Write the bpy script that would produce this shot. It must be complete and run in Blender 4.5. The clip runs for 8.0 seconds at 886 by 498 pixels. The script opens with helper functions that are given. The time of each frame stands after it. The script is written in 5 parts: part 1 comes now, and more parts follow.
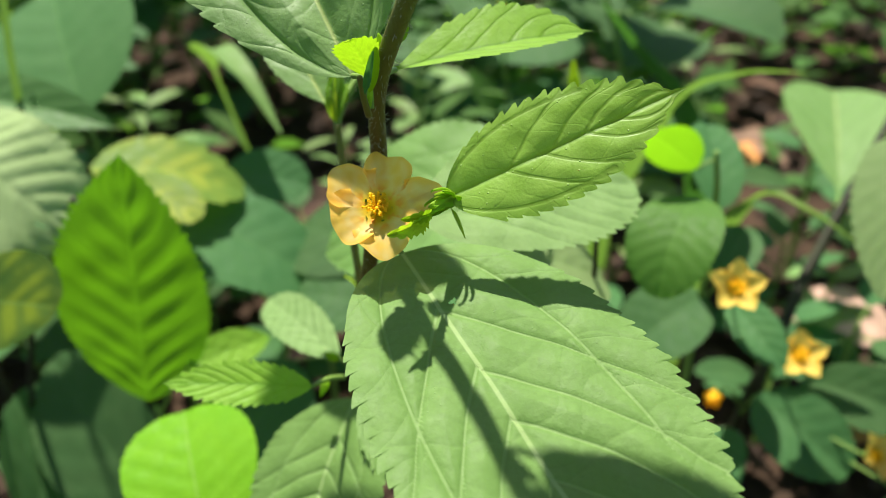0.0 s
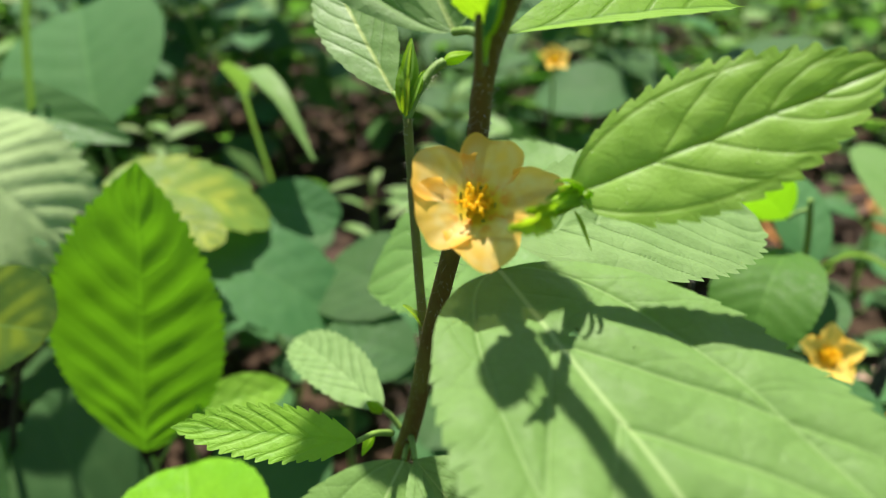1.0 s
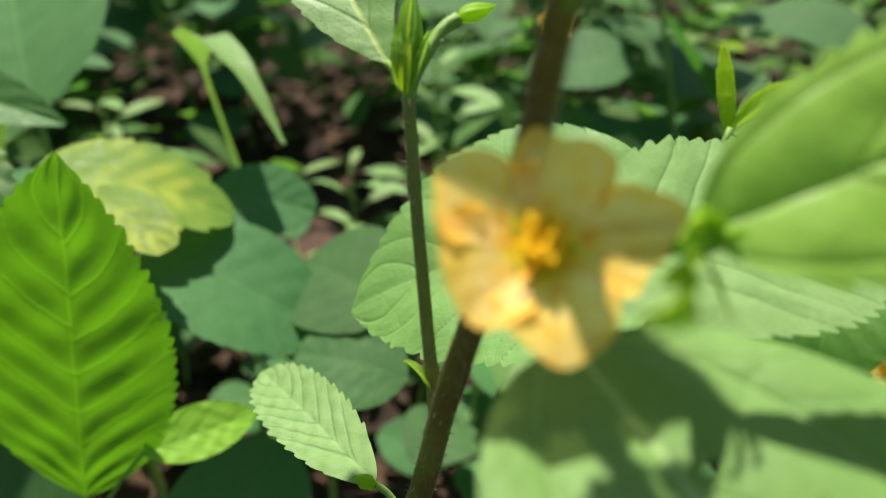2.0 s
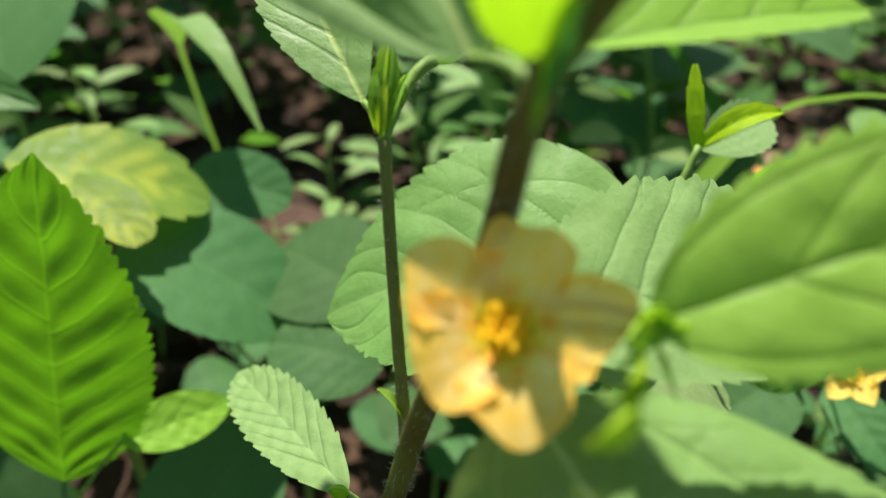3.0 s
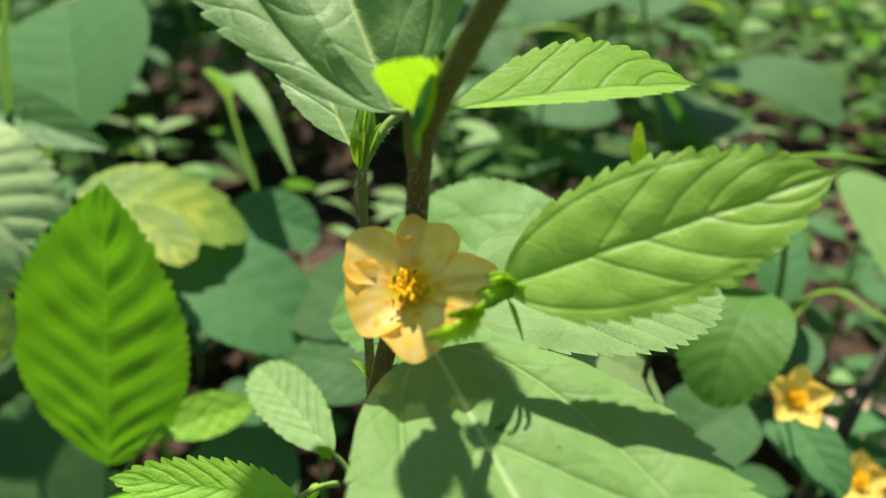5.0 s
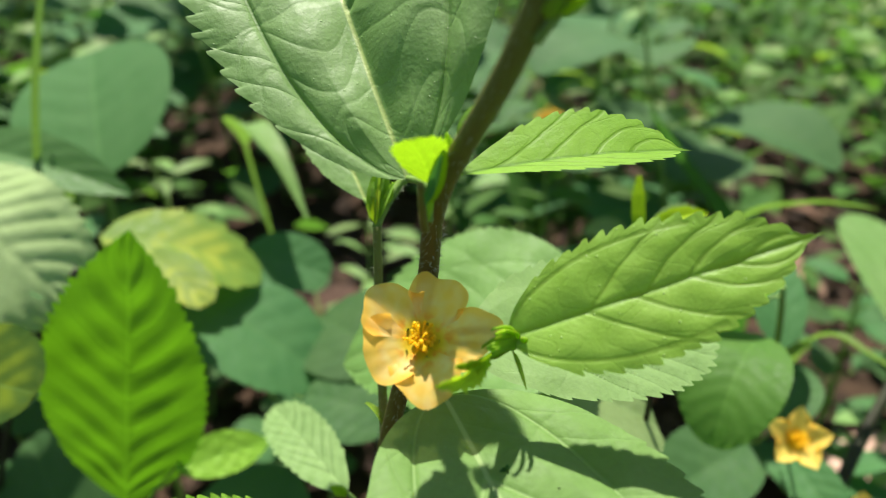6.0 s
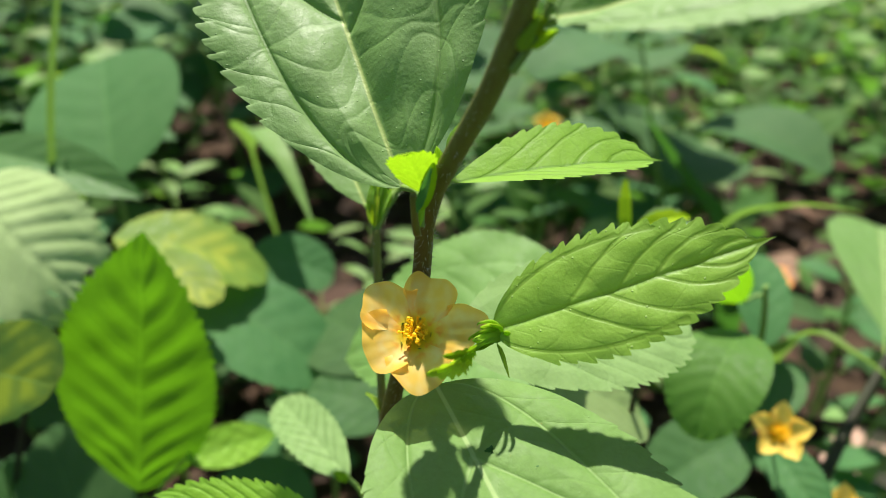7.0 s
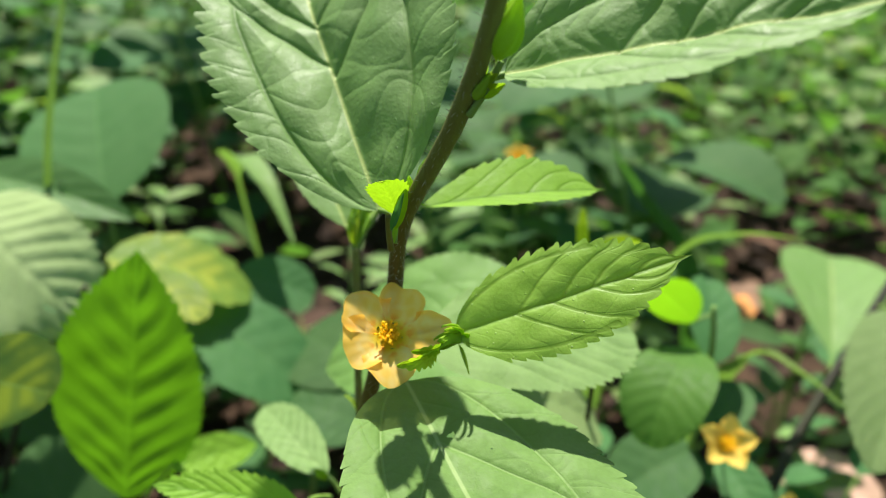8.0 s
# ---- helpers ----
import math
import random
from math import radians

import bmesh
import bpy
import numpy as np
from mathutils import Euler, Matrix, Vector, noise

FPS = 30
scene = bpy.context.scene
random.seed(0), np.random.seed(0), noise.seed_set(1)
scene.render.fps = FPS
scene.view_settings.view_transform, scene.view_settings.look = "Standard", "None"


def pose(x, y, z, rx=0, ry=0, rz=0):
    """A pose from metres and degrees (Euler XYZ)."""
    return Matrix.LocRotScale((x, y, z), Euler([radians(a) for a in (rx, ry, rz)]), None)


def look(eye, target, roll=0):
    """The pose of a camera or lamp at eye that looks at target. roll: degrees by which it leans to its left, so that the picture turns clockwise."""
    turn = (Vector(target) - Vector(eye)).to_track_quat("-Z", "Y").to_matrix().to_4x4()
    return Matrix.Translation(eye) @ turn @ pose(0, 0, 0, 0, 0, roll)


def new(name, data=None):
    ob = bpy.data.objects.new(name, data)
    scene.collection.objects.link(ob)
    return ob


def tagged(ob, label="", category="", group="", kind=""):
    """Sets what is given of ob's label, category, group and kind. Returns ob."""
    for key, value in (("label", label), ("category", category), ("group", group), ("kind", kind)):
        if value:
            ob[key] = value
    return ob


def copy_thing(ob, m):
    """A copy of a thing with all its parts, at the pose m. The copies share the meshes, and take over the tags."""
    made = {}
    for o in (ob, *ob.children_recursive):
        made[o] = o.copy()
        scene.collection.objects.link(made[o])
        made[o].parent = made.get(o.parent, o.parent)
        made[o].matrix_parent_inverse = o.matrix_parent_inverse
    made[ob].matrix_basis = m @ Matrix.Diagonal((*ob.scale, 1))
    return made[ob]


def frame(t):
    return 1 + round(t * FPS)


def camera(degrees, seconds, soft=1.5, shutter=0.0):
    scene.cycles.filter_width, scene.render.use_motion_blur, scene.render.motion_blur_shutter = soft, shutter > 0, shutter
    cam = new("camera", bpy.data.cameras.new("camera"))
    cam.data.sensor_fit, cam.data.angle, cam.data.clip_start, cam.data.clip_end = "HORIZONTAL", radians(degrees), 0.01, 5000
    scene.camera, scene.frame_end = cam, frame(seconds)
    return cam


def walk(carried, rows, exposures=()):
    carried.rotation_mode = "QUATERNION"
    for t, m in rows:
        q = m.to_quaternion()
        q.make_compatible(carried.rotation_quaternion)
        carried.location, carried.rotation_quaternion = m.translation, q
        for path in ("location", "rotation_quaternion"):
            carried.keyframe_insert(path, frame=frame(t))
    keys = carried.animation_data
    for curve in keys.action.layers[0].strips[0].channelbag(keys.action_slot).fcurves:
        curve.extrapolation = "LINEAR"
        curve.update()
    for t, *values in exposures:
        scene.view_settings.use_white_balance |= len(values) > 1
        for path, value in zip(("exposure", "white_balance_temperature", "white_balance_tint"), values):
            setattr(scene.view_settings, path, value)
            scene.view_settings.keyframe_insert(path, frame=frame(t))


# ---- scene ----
cam = camera(59.43, 8.0, soft=0.6)
PATH = [
    (0, (0.04244, 0.11082, 0.40239), (0.00411, 0.92567, -0.17602), -4.14),
    (0.5, (0.03555, 0.12309, 0.39371), (-0.00858, 0.96631, -0.14204), -3.25),
    (1, (0.02436, 0.13653, 0.37455), (-0.01923, 0.99773, -0.13184), -1.13),
    (1.2, (0.02158, 0.14700, 0.36898), (-0.02047, 1.00527, -0.14249), -1.88),
    (2.5, (0.01598, 0.18722, 0.35837), (0.02363, 1.01646, -0.20047), 0.71),
    (3, (0.01715, 0.18306, 0.37139), (0.03304, 0.99712, -0.20917), 1.46),
    (3.5, (0.02366, 0.16813, 0.37710), (0.02154, 0.98914, -0.19381), 1.00),
    (4, (0.02819, 0.15991, 0.38305), (0.01229, 0.98832, -0.17685), 0.60),
    (5.5, (0.03445, 0.14139, 0.38767), (-0.01584, 1.00693, -0.11063), 1.18),
    (6, (0.03372, 0.13859, 0.39417), (-0.02117, 1.01259, -0.08865), 0.88),
    (6.5, (0.03592, 0.13306, 0.40203), (-0.02195, 1.00669, -0.08111), 0.59),
    (7, (0.03661, 0.12747, 0.40085), (-0.02318, 1.00109, -0.08209), 0.77),
    (7.5, (0.03192, 0.11774, 0.39646), (-0.01689, 1.00139, -0.06914), 2.10),
    (8, (0.03980, 0.10632, 0.40928), (0.00539, 0.99890, -0.04029), 2.15),
]
walk(cam, [(t, look(eye, target, roll)) for t, eye, target, roll in PATH])

# ---- lens focus, light and exposure ----
cam.data.dof.use_dof = True
cam.data.dof.focus_distance = 0.140
cam.data.dof.aperture_fstop = 12.5

SUN_FROM = Vector((-0.09, 0.46, 0.88)).normalized()
world = bpy.data.worlds.new("sky")
scene.world = world
world.use_nodes = True
sky = world.node_tree.nodes.new("ShaderNodeTexSky")
sky.sky_type = "NISHITA"
sky.sun_disc = False
sky.sun_elevation = math.asin(SUN_FROM.z)
sky.sun_rotation = math.atan2(SUN_FROM.x, SUN_FROM.y)
back = world.node_tree.nodes["Background"]
back.inputs["Strength"].default_value = 0.062
world.node_tree.links.new(sky.outputs["Color"], back.inputs["Color"])
sun = new("sun", bpy.data.lights.new("sun", "SUN"))
sun.data.energy = 5.0
sun.data.angle = radians(1.2)
sun.data.color = (1.0, 0.915, 0.85)
sun.matrix_world = look(SUN_FROM * 5, (0, 0, 0))
scene.view_settings.exposure = 1.18


# ---- materials ----
class Nodes:
    """A small helper that writes node trees as expressions."""

    def __init__(self, name):
        self.mat = bpy.data.materials.new(name)
        self.mat.use_nodes = True
        self.tree = self.mat.node_tree
        self.tree.nodes.clear()
        self.out = self.tree.nodes.new("ShaderNodeOutputMaterial")

    def node(self, kind, **sets):
        n = self.tree.nodes.new(kind)
        for key, value in sets.items():
            n.inputs[key.replace("_", " ")].default_value = value
        return n

    def link(self, a, b):
        self.tree.links.new(a, b)

    def put(self, socket, value):
        if isinstance(value, (int, float, tuple)):
            socket.default_value = value
        else:
            self.link(value, socket)

    def math(self, op, a, b=0.0, c=0.0, clamp=False):
        n = self.tree.nodes.new("ShaderNodeMath")
        n.operation, n.use_clamp = op, clamp
        for i, v in enumerate((a, b, c)):
            self.put(n.inputs[i], v)
        return n.outputs[0]

    def ramp(self, x, lo, hi, a=0.0, b=1.0):
        n = self.tree.nodes.new("ShaderNodeMapRange")
        n.interpolation_type = "SMOOTHSTEP"
        for i, v in enumerate((x, lo, hi, a, b)):
            self.put(n.inputs[i], v)
        return n.outputs[0]

    def mix(self, f, a, b, blend="MIX"):
        n = self.tree.nodes.new("ShaderNodeMix")
        n.data_type, n.blend_type = "RGBA", blend
        self.put(n.inputs[0], f)
        for socket, v in ((n.inputs[6], a), (n.inputs[7], b)):
            self.put(socket, (*v, 1.0) if isinstance(v, tuple) and len(v) == 3 else v)
        return n.outputs[2]

    def noise(self, vector, scale, detail=3.0, rough=0.55):
        n = self.node("ShaderNodeTexNoise", Scale=scale, Detail=detail, Roughness=rough)
        self.link(vector, n.inputs["Vector"])
        return n.outputs["Fac"]

    def coords(self, which):
        return self.tree.nodes.new("ShaderNodeTexCoord").outputs[which]

    def chance(self):
        return self.tree.nodes.new("ShaderNodeObjectInfo").outputs["Random"]

    def bump(self, height, strength, distance):
        n = self.node("ShaderNodeBump", Strength=strength, Distance=distance)
        self.link(height, n.inputs["Height"])
        return n.outputs["Normal"]

    def finish(self, shader):
        self.link(shader, self.out.inputs["Surface"])
        return self.mat


VEINS = {}


def leaf_material(name, col, col2, vein, through_col, veins=9, basal=True, share=0.42, rough=0.60, gloss=0.22, slope=0.24, bumpy=1.0,
                  patch=None, speck=0.0, per_island=False, vein_show=0.55, lat=0.0, sun_band=0.0):
    """Leaf skin: two greens, pale veins laid out along the blade, fine relief, and light that passes through it."""
    VEINS[name] = (veins, slope, basal)
    col, col2 = [(1.06 * c[0], c[1], 1.12 * c[2]) for c in (col, col2)]
    k = Nodes(name)
    uv = k.node("ShaderNodeSeparateXYZ")
    k.link(k.coords("UV"), uv.inputs[0])
    s, v = uv.outputs[0], uv.outputs[1]
    av = k.math("ABSOLUTE", v)
    obj = k.coords("Object")
    wob = k.noise(obj, 60.0, 2.0)
    q = k.math("MULTIPLY", k.math("SUBTRACT", s, k.math("MULTIPLY", av, slope)), float(veins))
    q = k.math("ADD", q, k.math("MULTIPLY", wob, 0.40))
    d = k.math("ABSOLUTE", k.math("SUBTRACT", k.math("FRACT", q), 0.5))
    lateral = k.ramp(d, 0.0, 0.055, 1.0, 0.0)
    lateral = k.math("MULTIPLY", lateral, k.ramp(av, 0.8, 1.0, 1.0, 0.2))
    mid = k.ramp(av, 0.008, 0.026, 1.0, 0.0)
    groove = k.math("MAXIMUM", lateral, mid)
    mask = k.math("MAXIMUM", k.math("MULTIPLY", lateral, max(0.0, lat)), mid)
    sunk = k.math("MULTIPLY", k.math("MULTIPLY", k.ramp(d, 0.0, 0.11, 1.0, 0.0), k.ramp(av, 0.8, 1.0, 1.0, 0.2)), k.ramp(s, 0.05, 0.35))
    if basal:
        b = k.math("ABSOLUTE", k.math("SUBTRACT", av, 0.5))
        bas = k.math("MULTIPLY", k.ramp(b, 0.004, 0.028, 1.0, 0.0), k.ramp(s, 0.35, 0.62, 0.8, 0.0))
        groove = k.math("MAXIMUM", groove, bas)
        lateral = k.math("MAXIMUM", lateral, bas)
        mask = k.math("MAXIMUM", k.math("MULTIPLY", lateral, max(0.0, lat)), mid)
    big = k.noise(obj, 75.0, 6.0, 0.65)
    fine = k.noise(obj, 900.0, 3.0)
    cell = k.node("ShaderNodeTexVoronoi", Scale=420.0)
    cell.feature = "DISTANCE_TO_EDGE"
    k.link(obj, cell.inputs["Vector"])
    net = k.ramp(cell.outputs["Distance"], 0.0, 0.10, 1.0, 0.0)
    chance = k.tree.nodes.new("ShaderNodeNewGeometry").outputs["Random Per Island"] if per_island else k.chance()
    base = k.mix(k.ramp(big, 0.3, 0.7), col, col2)
    base = k.mix(k.ramp(fine, 0.3, 0.75, 0.0, 0.5), base, tuple(0.66 * c for c in col))
    hue = k.tree.nodes.new("ShaderNodeHueSaturation")
    k.put(hue.inputs["Hue"], k.ramp(chance, 0.0, 1.0, 0.487, 0.512))
    k.put(hue.inputs["Value"], k.ramp(chance, 0.0, 1.0, 0.82, 1.15))
    k.put(hue.inputs["Saturation"], 1.0)
    k.link(base, hue.inputs["Color"])
    base = hue.outputs["Color"]
    if patch:
        spots = k.noise(obj, 38.0, 3.0)
        between = k.math("MULTIPLY", k.ramp(spots, 0.40, 0.68), k.ramp(d, 0.02, 0.4, 0.25, 0.75))
        base = k.mix(between, base, patch)
    if speck:
        dots = k.node("ShaderNodeTexVoronoi", Scale=620.0)
        k.link(obj, dots.inputs["Vector"])
        dot = k.math("MULTIPLY", k.ramp(dots.outputs["Distance"], 0.03, 0.10, 1.0, 0.0), k.ramp(k.noise(obj, 140.0, 2.0), 0.35, 0.6))
        base = k.mix(k.math("MULTIPLY", dot, speck), base, (0.50, 0.62, 0.30))
    fork = k.math("ABSOLUTE", k.math("SUBTRACT", k.math("FRACT", k.math("ADD", k.math("MULTIPLY", q, 3.1), k.math("MULTIPLY", av, -3.4))), 0.5))
    fork = k.math("MULTIPLY", k.ramp(fork, 0.0, 0.06, 1.0, 0.0), k.ramp(k.noise(obj, 170.0, 2.0), 0.40, 0.60, 0.0, 0.46))
    base = k.mix(fork, base, tuple(0.5 * c for c in col))
    if lat <= 0.0:
        base = k.mix(k.math("MULTIPLY", lateral, 0.55 - lat), base, tuple(0.45 * c for c in col))
    skin = k.mix(k.math("MULTIPLY", mask, vein_show), base, vein)
    skin = k.mix(k.math("MULTIPLY", net, 0.05), skin, vein)
    height = k.math("ADD", k.math("MULTIPLY", sunk, -0.12), k.math("MULTIPLY", fine, 0.45))
    height = k.math("ADD", height, k.math("ADD", k.math("MULTIPLY", k.noise(obj, 280.0, 3.0), 0.9), k.math("MULTIPLY", k.noise(obj, 110.0, 2.0), 1.1)))
    height = k.math("ADD", height, k.math("MULTIPLY", mid, -0.35))
    height = k.math("ADD", height, k.math("MULTIPLY", net, -0.03))
    if speck:
        height = k.math("ADD", height, k.math("MULTIPLY", dot, 0.6))
    normal = k.bump(height, 0.6, 0.0005 * bumpy)
    front = k.node("ShaderNodeBsdfPrincipled", Roughness=rough)
    front.inputs["Specular IOR Level"].default_value = gloss
    k.link(skin, front.inputs["Base Color"])
    k.put(front.inputs["Roughness"], k.ramp(k.noise(obj, 300.0), 0.3, 0.7, rough - 0.08, rough + 0.12))
    k.link(normal, front.inputs["Normal"])
    glow = k.tree.nodes.new("ShaderNodeBsdfTranslucent")
    tc = k.mix(k.math("MULTIPLY", mask, 0.45), through_col, tuple(min(1.0, 1.3 * c) for c in through_col))
    tc = k.mix(k.ramp(big, 0.25, 0.75, 0.0, 0.35), tc, tuple(0.6 * c for c in through_col))
    # painted sunlight: brighter stripe along each side vein, as on tilted ribs, fading tipwards
    if sun_band:
        bright = k.math("MULTIPLY", k.ramp(k.math("FRACT", q), 0.45, 0.60), k.ramp(k.math("FRACT", q), 0.62, 0.95, 1.0, 0.0))
        bright = k.math("MULTIPLY", k.math("MULTIPLY", bright, k.ramp(av, 0.35, 0.95, sun_band, 0.0)), k.ramp(s, 0.45, 0.85, 1.0, 0.0))
        tc = k.mix(bright, tc, tuple(2.2 * c for c in through_col))
    if patch:
        tc = k.mix(between, tc, tuple(1.2 * c for c in patch))
    k.link(tc, glow.inputs["Color"])
    k.link(normal, glow.inputs["Normal"])
    both = k.tree.nodes.new("ShaderNodeMixShader")
    both.inputs[0].default_value = share
    k.link(front.outputs[0], both.inputs[1])
    k.link(glow.outputs[0], both.inputs[2])
    return k.finish(both.outputs[0])


def traced_material(name, col, col2, rib, through_col, share=0.36, rough=0.5, gloss=0.4, rib_show=0.8, side=0.35, side_col=None, speck=0.5, bumpy=1.0):
    """Skin of a leaf whose veins are modelled: colours the ribs by their distance, adds grain, wart-like hairs and light that passes through."""
    k = Nodes(name)
    obj = k.coords("Object")

    def field(which):
        n = k.tree.nodes.new("ShaderNodeAttribute")
        n.attribute_name = which
        return n.outputs["Fac"]

    rib_d, vein_d, net_d = field("rib_d"), field("vein_d"), field("net_d")
    grain = k.noise(obj, 900.0, 4.0)
    cloud = k.noise(obj, 70.0, 5.0, 0.6)
    base = k.mix(k.ramp(cloud, 0.3, 0.7), col, col2)
    base = k.mix(k.ramp(grain, 0.3, 0.75, 0.0, 0.35), base, tuple(0.72 * c for c in col))
    base = k.mix(k.ramp(k.noise(obj, 230.0, 3.0), 0.52, 0.72, 0.0, 0.30), base, tuple(1.22 * c for c in col2))
    line = k.ramp(vein_d, 0.14, 0.48, 1.0, 0.0)
    base = k.mix(k.math("MULTIPLY", line, side), base, side_col or tuple(0.55 * c for c in col))
    base = k.mix(k.ramp(net_d, 0.05, 0.30, 0.16, 0.0), base, tuple(0.6 * c for c in col))
    midrib = k.ramp(rib_d, 0.20, 0.58, 1.0, 0.0)
    skin = k.mix(k.math("MULTIPLY", midrib, rib_show), base, rib)
    dots = k.node("ShaderNodeTexVoronoi", Scale=520.0)
    k.link(obj, dots.inputs["Vector"])
    dot = k.math("MULTIPLY", k.ramp(dots.outputs["Distance"], 0.03, 0.12, 1.0, 0.0), k.ramp(k.noise(obj, 120.0, 2.0), 0.40, 0.55))
    skin = k.mix(k.math("MULTIPLY", dot, 0.4 * speck), skin, (0.46, 0.56, 0.30))
    height = k.math("ADD", k.math("MULTIPLY", k.noise(obj, 1500.0, 3.0), 0.30), k.math("MULTIPLY", k.noise(obj, 420.0, 3.0), 0.75))
    height = k.math("ADD", height, k.math("MULTIPLY", dot, 1.1 * speck))
    height = k.math("ADD", height, k.math("MULTIPLY", k.ramp(net_d, 0.0, 0.55, -0.14, 0.0), 1.0))
    height = k.math("ADD", height, k.math("MULTIPLY", line, -0.35))
    normal = k.bump(height, 0.55, 0.0004 * bumpy)
    front = k.node("ShaderNodeBsdfPrincipled", Roughness=rough)
    front.inputs["Specular IOR Level"].default_value = gloss
    k.link(skin, front.inputs["Base Color"])
    k.put(front.inputs["Roughness"], k.ramp(k.noise(obj, 260.0), 0.3, 0.7, rough - 0.07, rough + 0.10))
    k.link(normal, front.inputs["Normal"])
    glow = k.tree.nodes.new("ShaderNodeBsdfTranslucent")
    tc = k.mix(k.ramp(cloud, 0.25, 0.75, 0.0, 0.3), through_col, tuple(0.65 * c for c in through_col))
    tc = k.mix(k.math("MULTIPLY", k.math("MAXIMUM", line, midrib), 0.35), tc, tuple(min(1.0, 1.5 * c) for c in through_col))
    k.link(tc, glow.inputs["Color"])
    k.link(normal, glow.inputs["Normal"])
    both = k.tree.nodes.new("ShaderNodeMixShader")
    both.inputs[0].default_value = share
    k.link(front.outputs[0], both.inputs[1])
    k.link(glow.outputs[0], both.inputs[2])
    return k.finish(both.outputs[0])


def stem_material(name, low, high, rise=None):
    k = Nodes(name)
    obj = k.coords("Object")
    streak = k.node("ShaderNodeMapping")
    streak.inputs["Scale"].default_value = (1.0, 1.0, 0.12)
    k.link(obj, streak.inputs["Vector"])
    f = k.noise(streak.outputs[0], 1300.0, 4.0)
    g = k.noise(obj, 70.0, 3.0)
    base = k.mix(k.ramp(g, 0.35, 0.65), low, high)
    if rise:
        xyz = k.node("ShaderNodeSeparateXYZ")
        k.link(obj, xyz.inputs[0])
        base = k.mix(k.ramp(k.math("ADD", xyz.outputs[2], k.math("MULTIPLY", g, 0.03)), rise, rise + 0.05), base, (0.155, 0.205, 0.035))
    base = k.mix(k.math("MULTIPLY", f, 0.6), base, tuple(0.55 * c for c in low))
    p = k.node("ShaderNodeBsdfPrincipled", Roughness=0.55)
    p.inputs["Specular IOR Level"].default_value = 0.25
    k.link(base, p.inputs["Base Color"])
    k.link(k.bump(f, 0.5, 0.0004), p.inputs["Normal"])
    return k.finish(p.outputs[0])


def petal_material(name, deep, pale, rim, blush, share=0.45, sheer=0.0):
    k = Nodes(name)
    uv = k.node("ShaderNodeSeparateXYZ")
    k.link(k.coords("UV"), uv.inputs[0])
    r, v = uv.outputs[0], uv.outputs[1]
    obj = k.coords("Object")
    ray = k.math("SINE", k.math("MULTIPLY", v, 42.0))
    grain = k.noise(obj, 700.0, 4.0)
    blotch = k.noise(obj, 190.0, 2.0)
    cream = k.mix(k.ramp(blotch, 0.38, 0.66), pale, rim)
    out = k.math("ADD", r, k.math("MULTIPLY", k.math("ABSOLUTE", v), 0.30))
    cream = k.mix(k.ramp(k.math("ADD", out, k.math("MULTIPLY", blotch, 0.25)), 0.92, 1.22), cream, rim)
    base = k.mix(k.ramp(r, 0.22, 0.52), deep, cream)
    ring = k.math("MULTIPLY", k.ramp(r, 0.20, 0.30), k.ramp(r, 0.34, 0.50, 1.0, 0.0))
    base = k.mix(k.math("MULTIPLY", ring, k.ramp(k.noise(obj, 420.0, 2.0), 0.46, 0.62, 0.0, 0.75)), base, blush)
    base = k.mix(k.math("MULTIPLY", k.ramp(ray, 0.5, 1.0), 0.06), base, rim)
    normal = k.bump(k.math("ADD", k.math("MULTIPLY", ray, 0.03), grain), 0.25, 0.0002)
    p = k.node("ShaderNodeBsdfPrincipled", Roughness=0.6)
    p.inputs["Specular IOR Level"].default_value = 0.3
    k.link(base, p.inputs["Base Color"])
    k.link(normal, p.inputs["Normal"])
    t = k.tree.nodes.new("ShaderNodeBsdfTranslucent")
    k.link(base, t.inputs["Color"])
    both = k.tree.nodes.new("ShaderNodeMixShader")
    both.inputs[0].default_value = share
    k.link(p.outputs[0], both.inputs[1])
    k.link(t.outputs[0], both.inputs[2])
    clear = k.node("ShaderNodeBsdfTransparent", Color=(1.0, 0.86, 0.55, 1.0))
    thin = k.tree.nodes.new("ShaderNodeMixShader")
    k.put(thin.inputs[0], k.ramp(r, 0.25, 0.6, 0.02, sheer))
    k.link(both.outputs[0], thin.inputs[1])
    k.link(clear.outputs[0], thin.inputs[2])
    return k.finish(thin.outputs[0])


def plain_material(name, a, b, scale, rough=0.8, bump=0.5, depth=0.002, per_island=False, glow=0.0):
    k = Nodes(name)
    obj = k.coords("Object")
    n1, n2 = k.noise(obj, scale, 5.0), k.noise(obj, scale * 9.0, 4.0)
    base = k.mix(k.ramp(n1, 0.32, 0.68), a, b)
    base = k.mix(k.math("MULTIPLY", n2, 0.5), base, tuple(0.4 * c for c in a))
    chance = k.tree.nodes.new("ShaderNodeNewGeometry").outputs["Random Per Island"] if per_island else k.chance()
    hue = k.tree.nodes.new("ShaderNodeHueSaturation")
    k.put(hue.inputs["Value"], k.ramp(chance, 0.0, 1.0, 0.6, 1.35))
    k.link(base, hue.inputs["Color"])
    p = k.node("ShaderNodeBsdfPrincipled", Roughness=rough)
    p.inputs["Specular IOR Level"].default_value = 0.12
    k.link(hue.outputs["Color"], p.inputs["Base Color"])
    k.link(k.bump(k.math("ADD", n1, k.math("MULTIPLY", n2, 0.5)), bump, depth), p.inputs["Normal"])
    return k.finish(p.outputs[0])


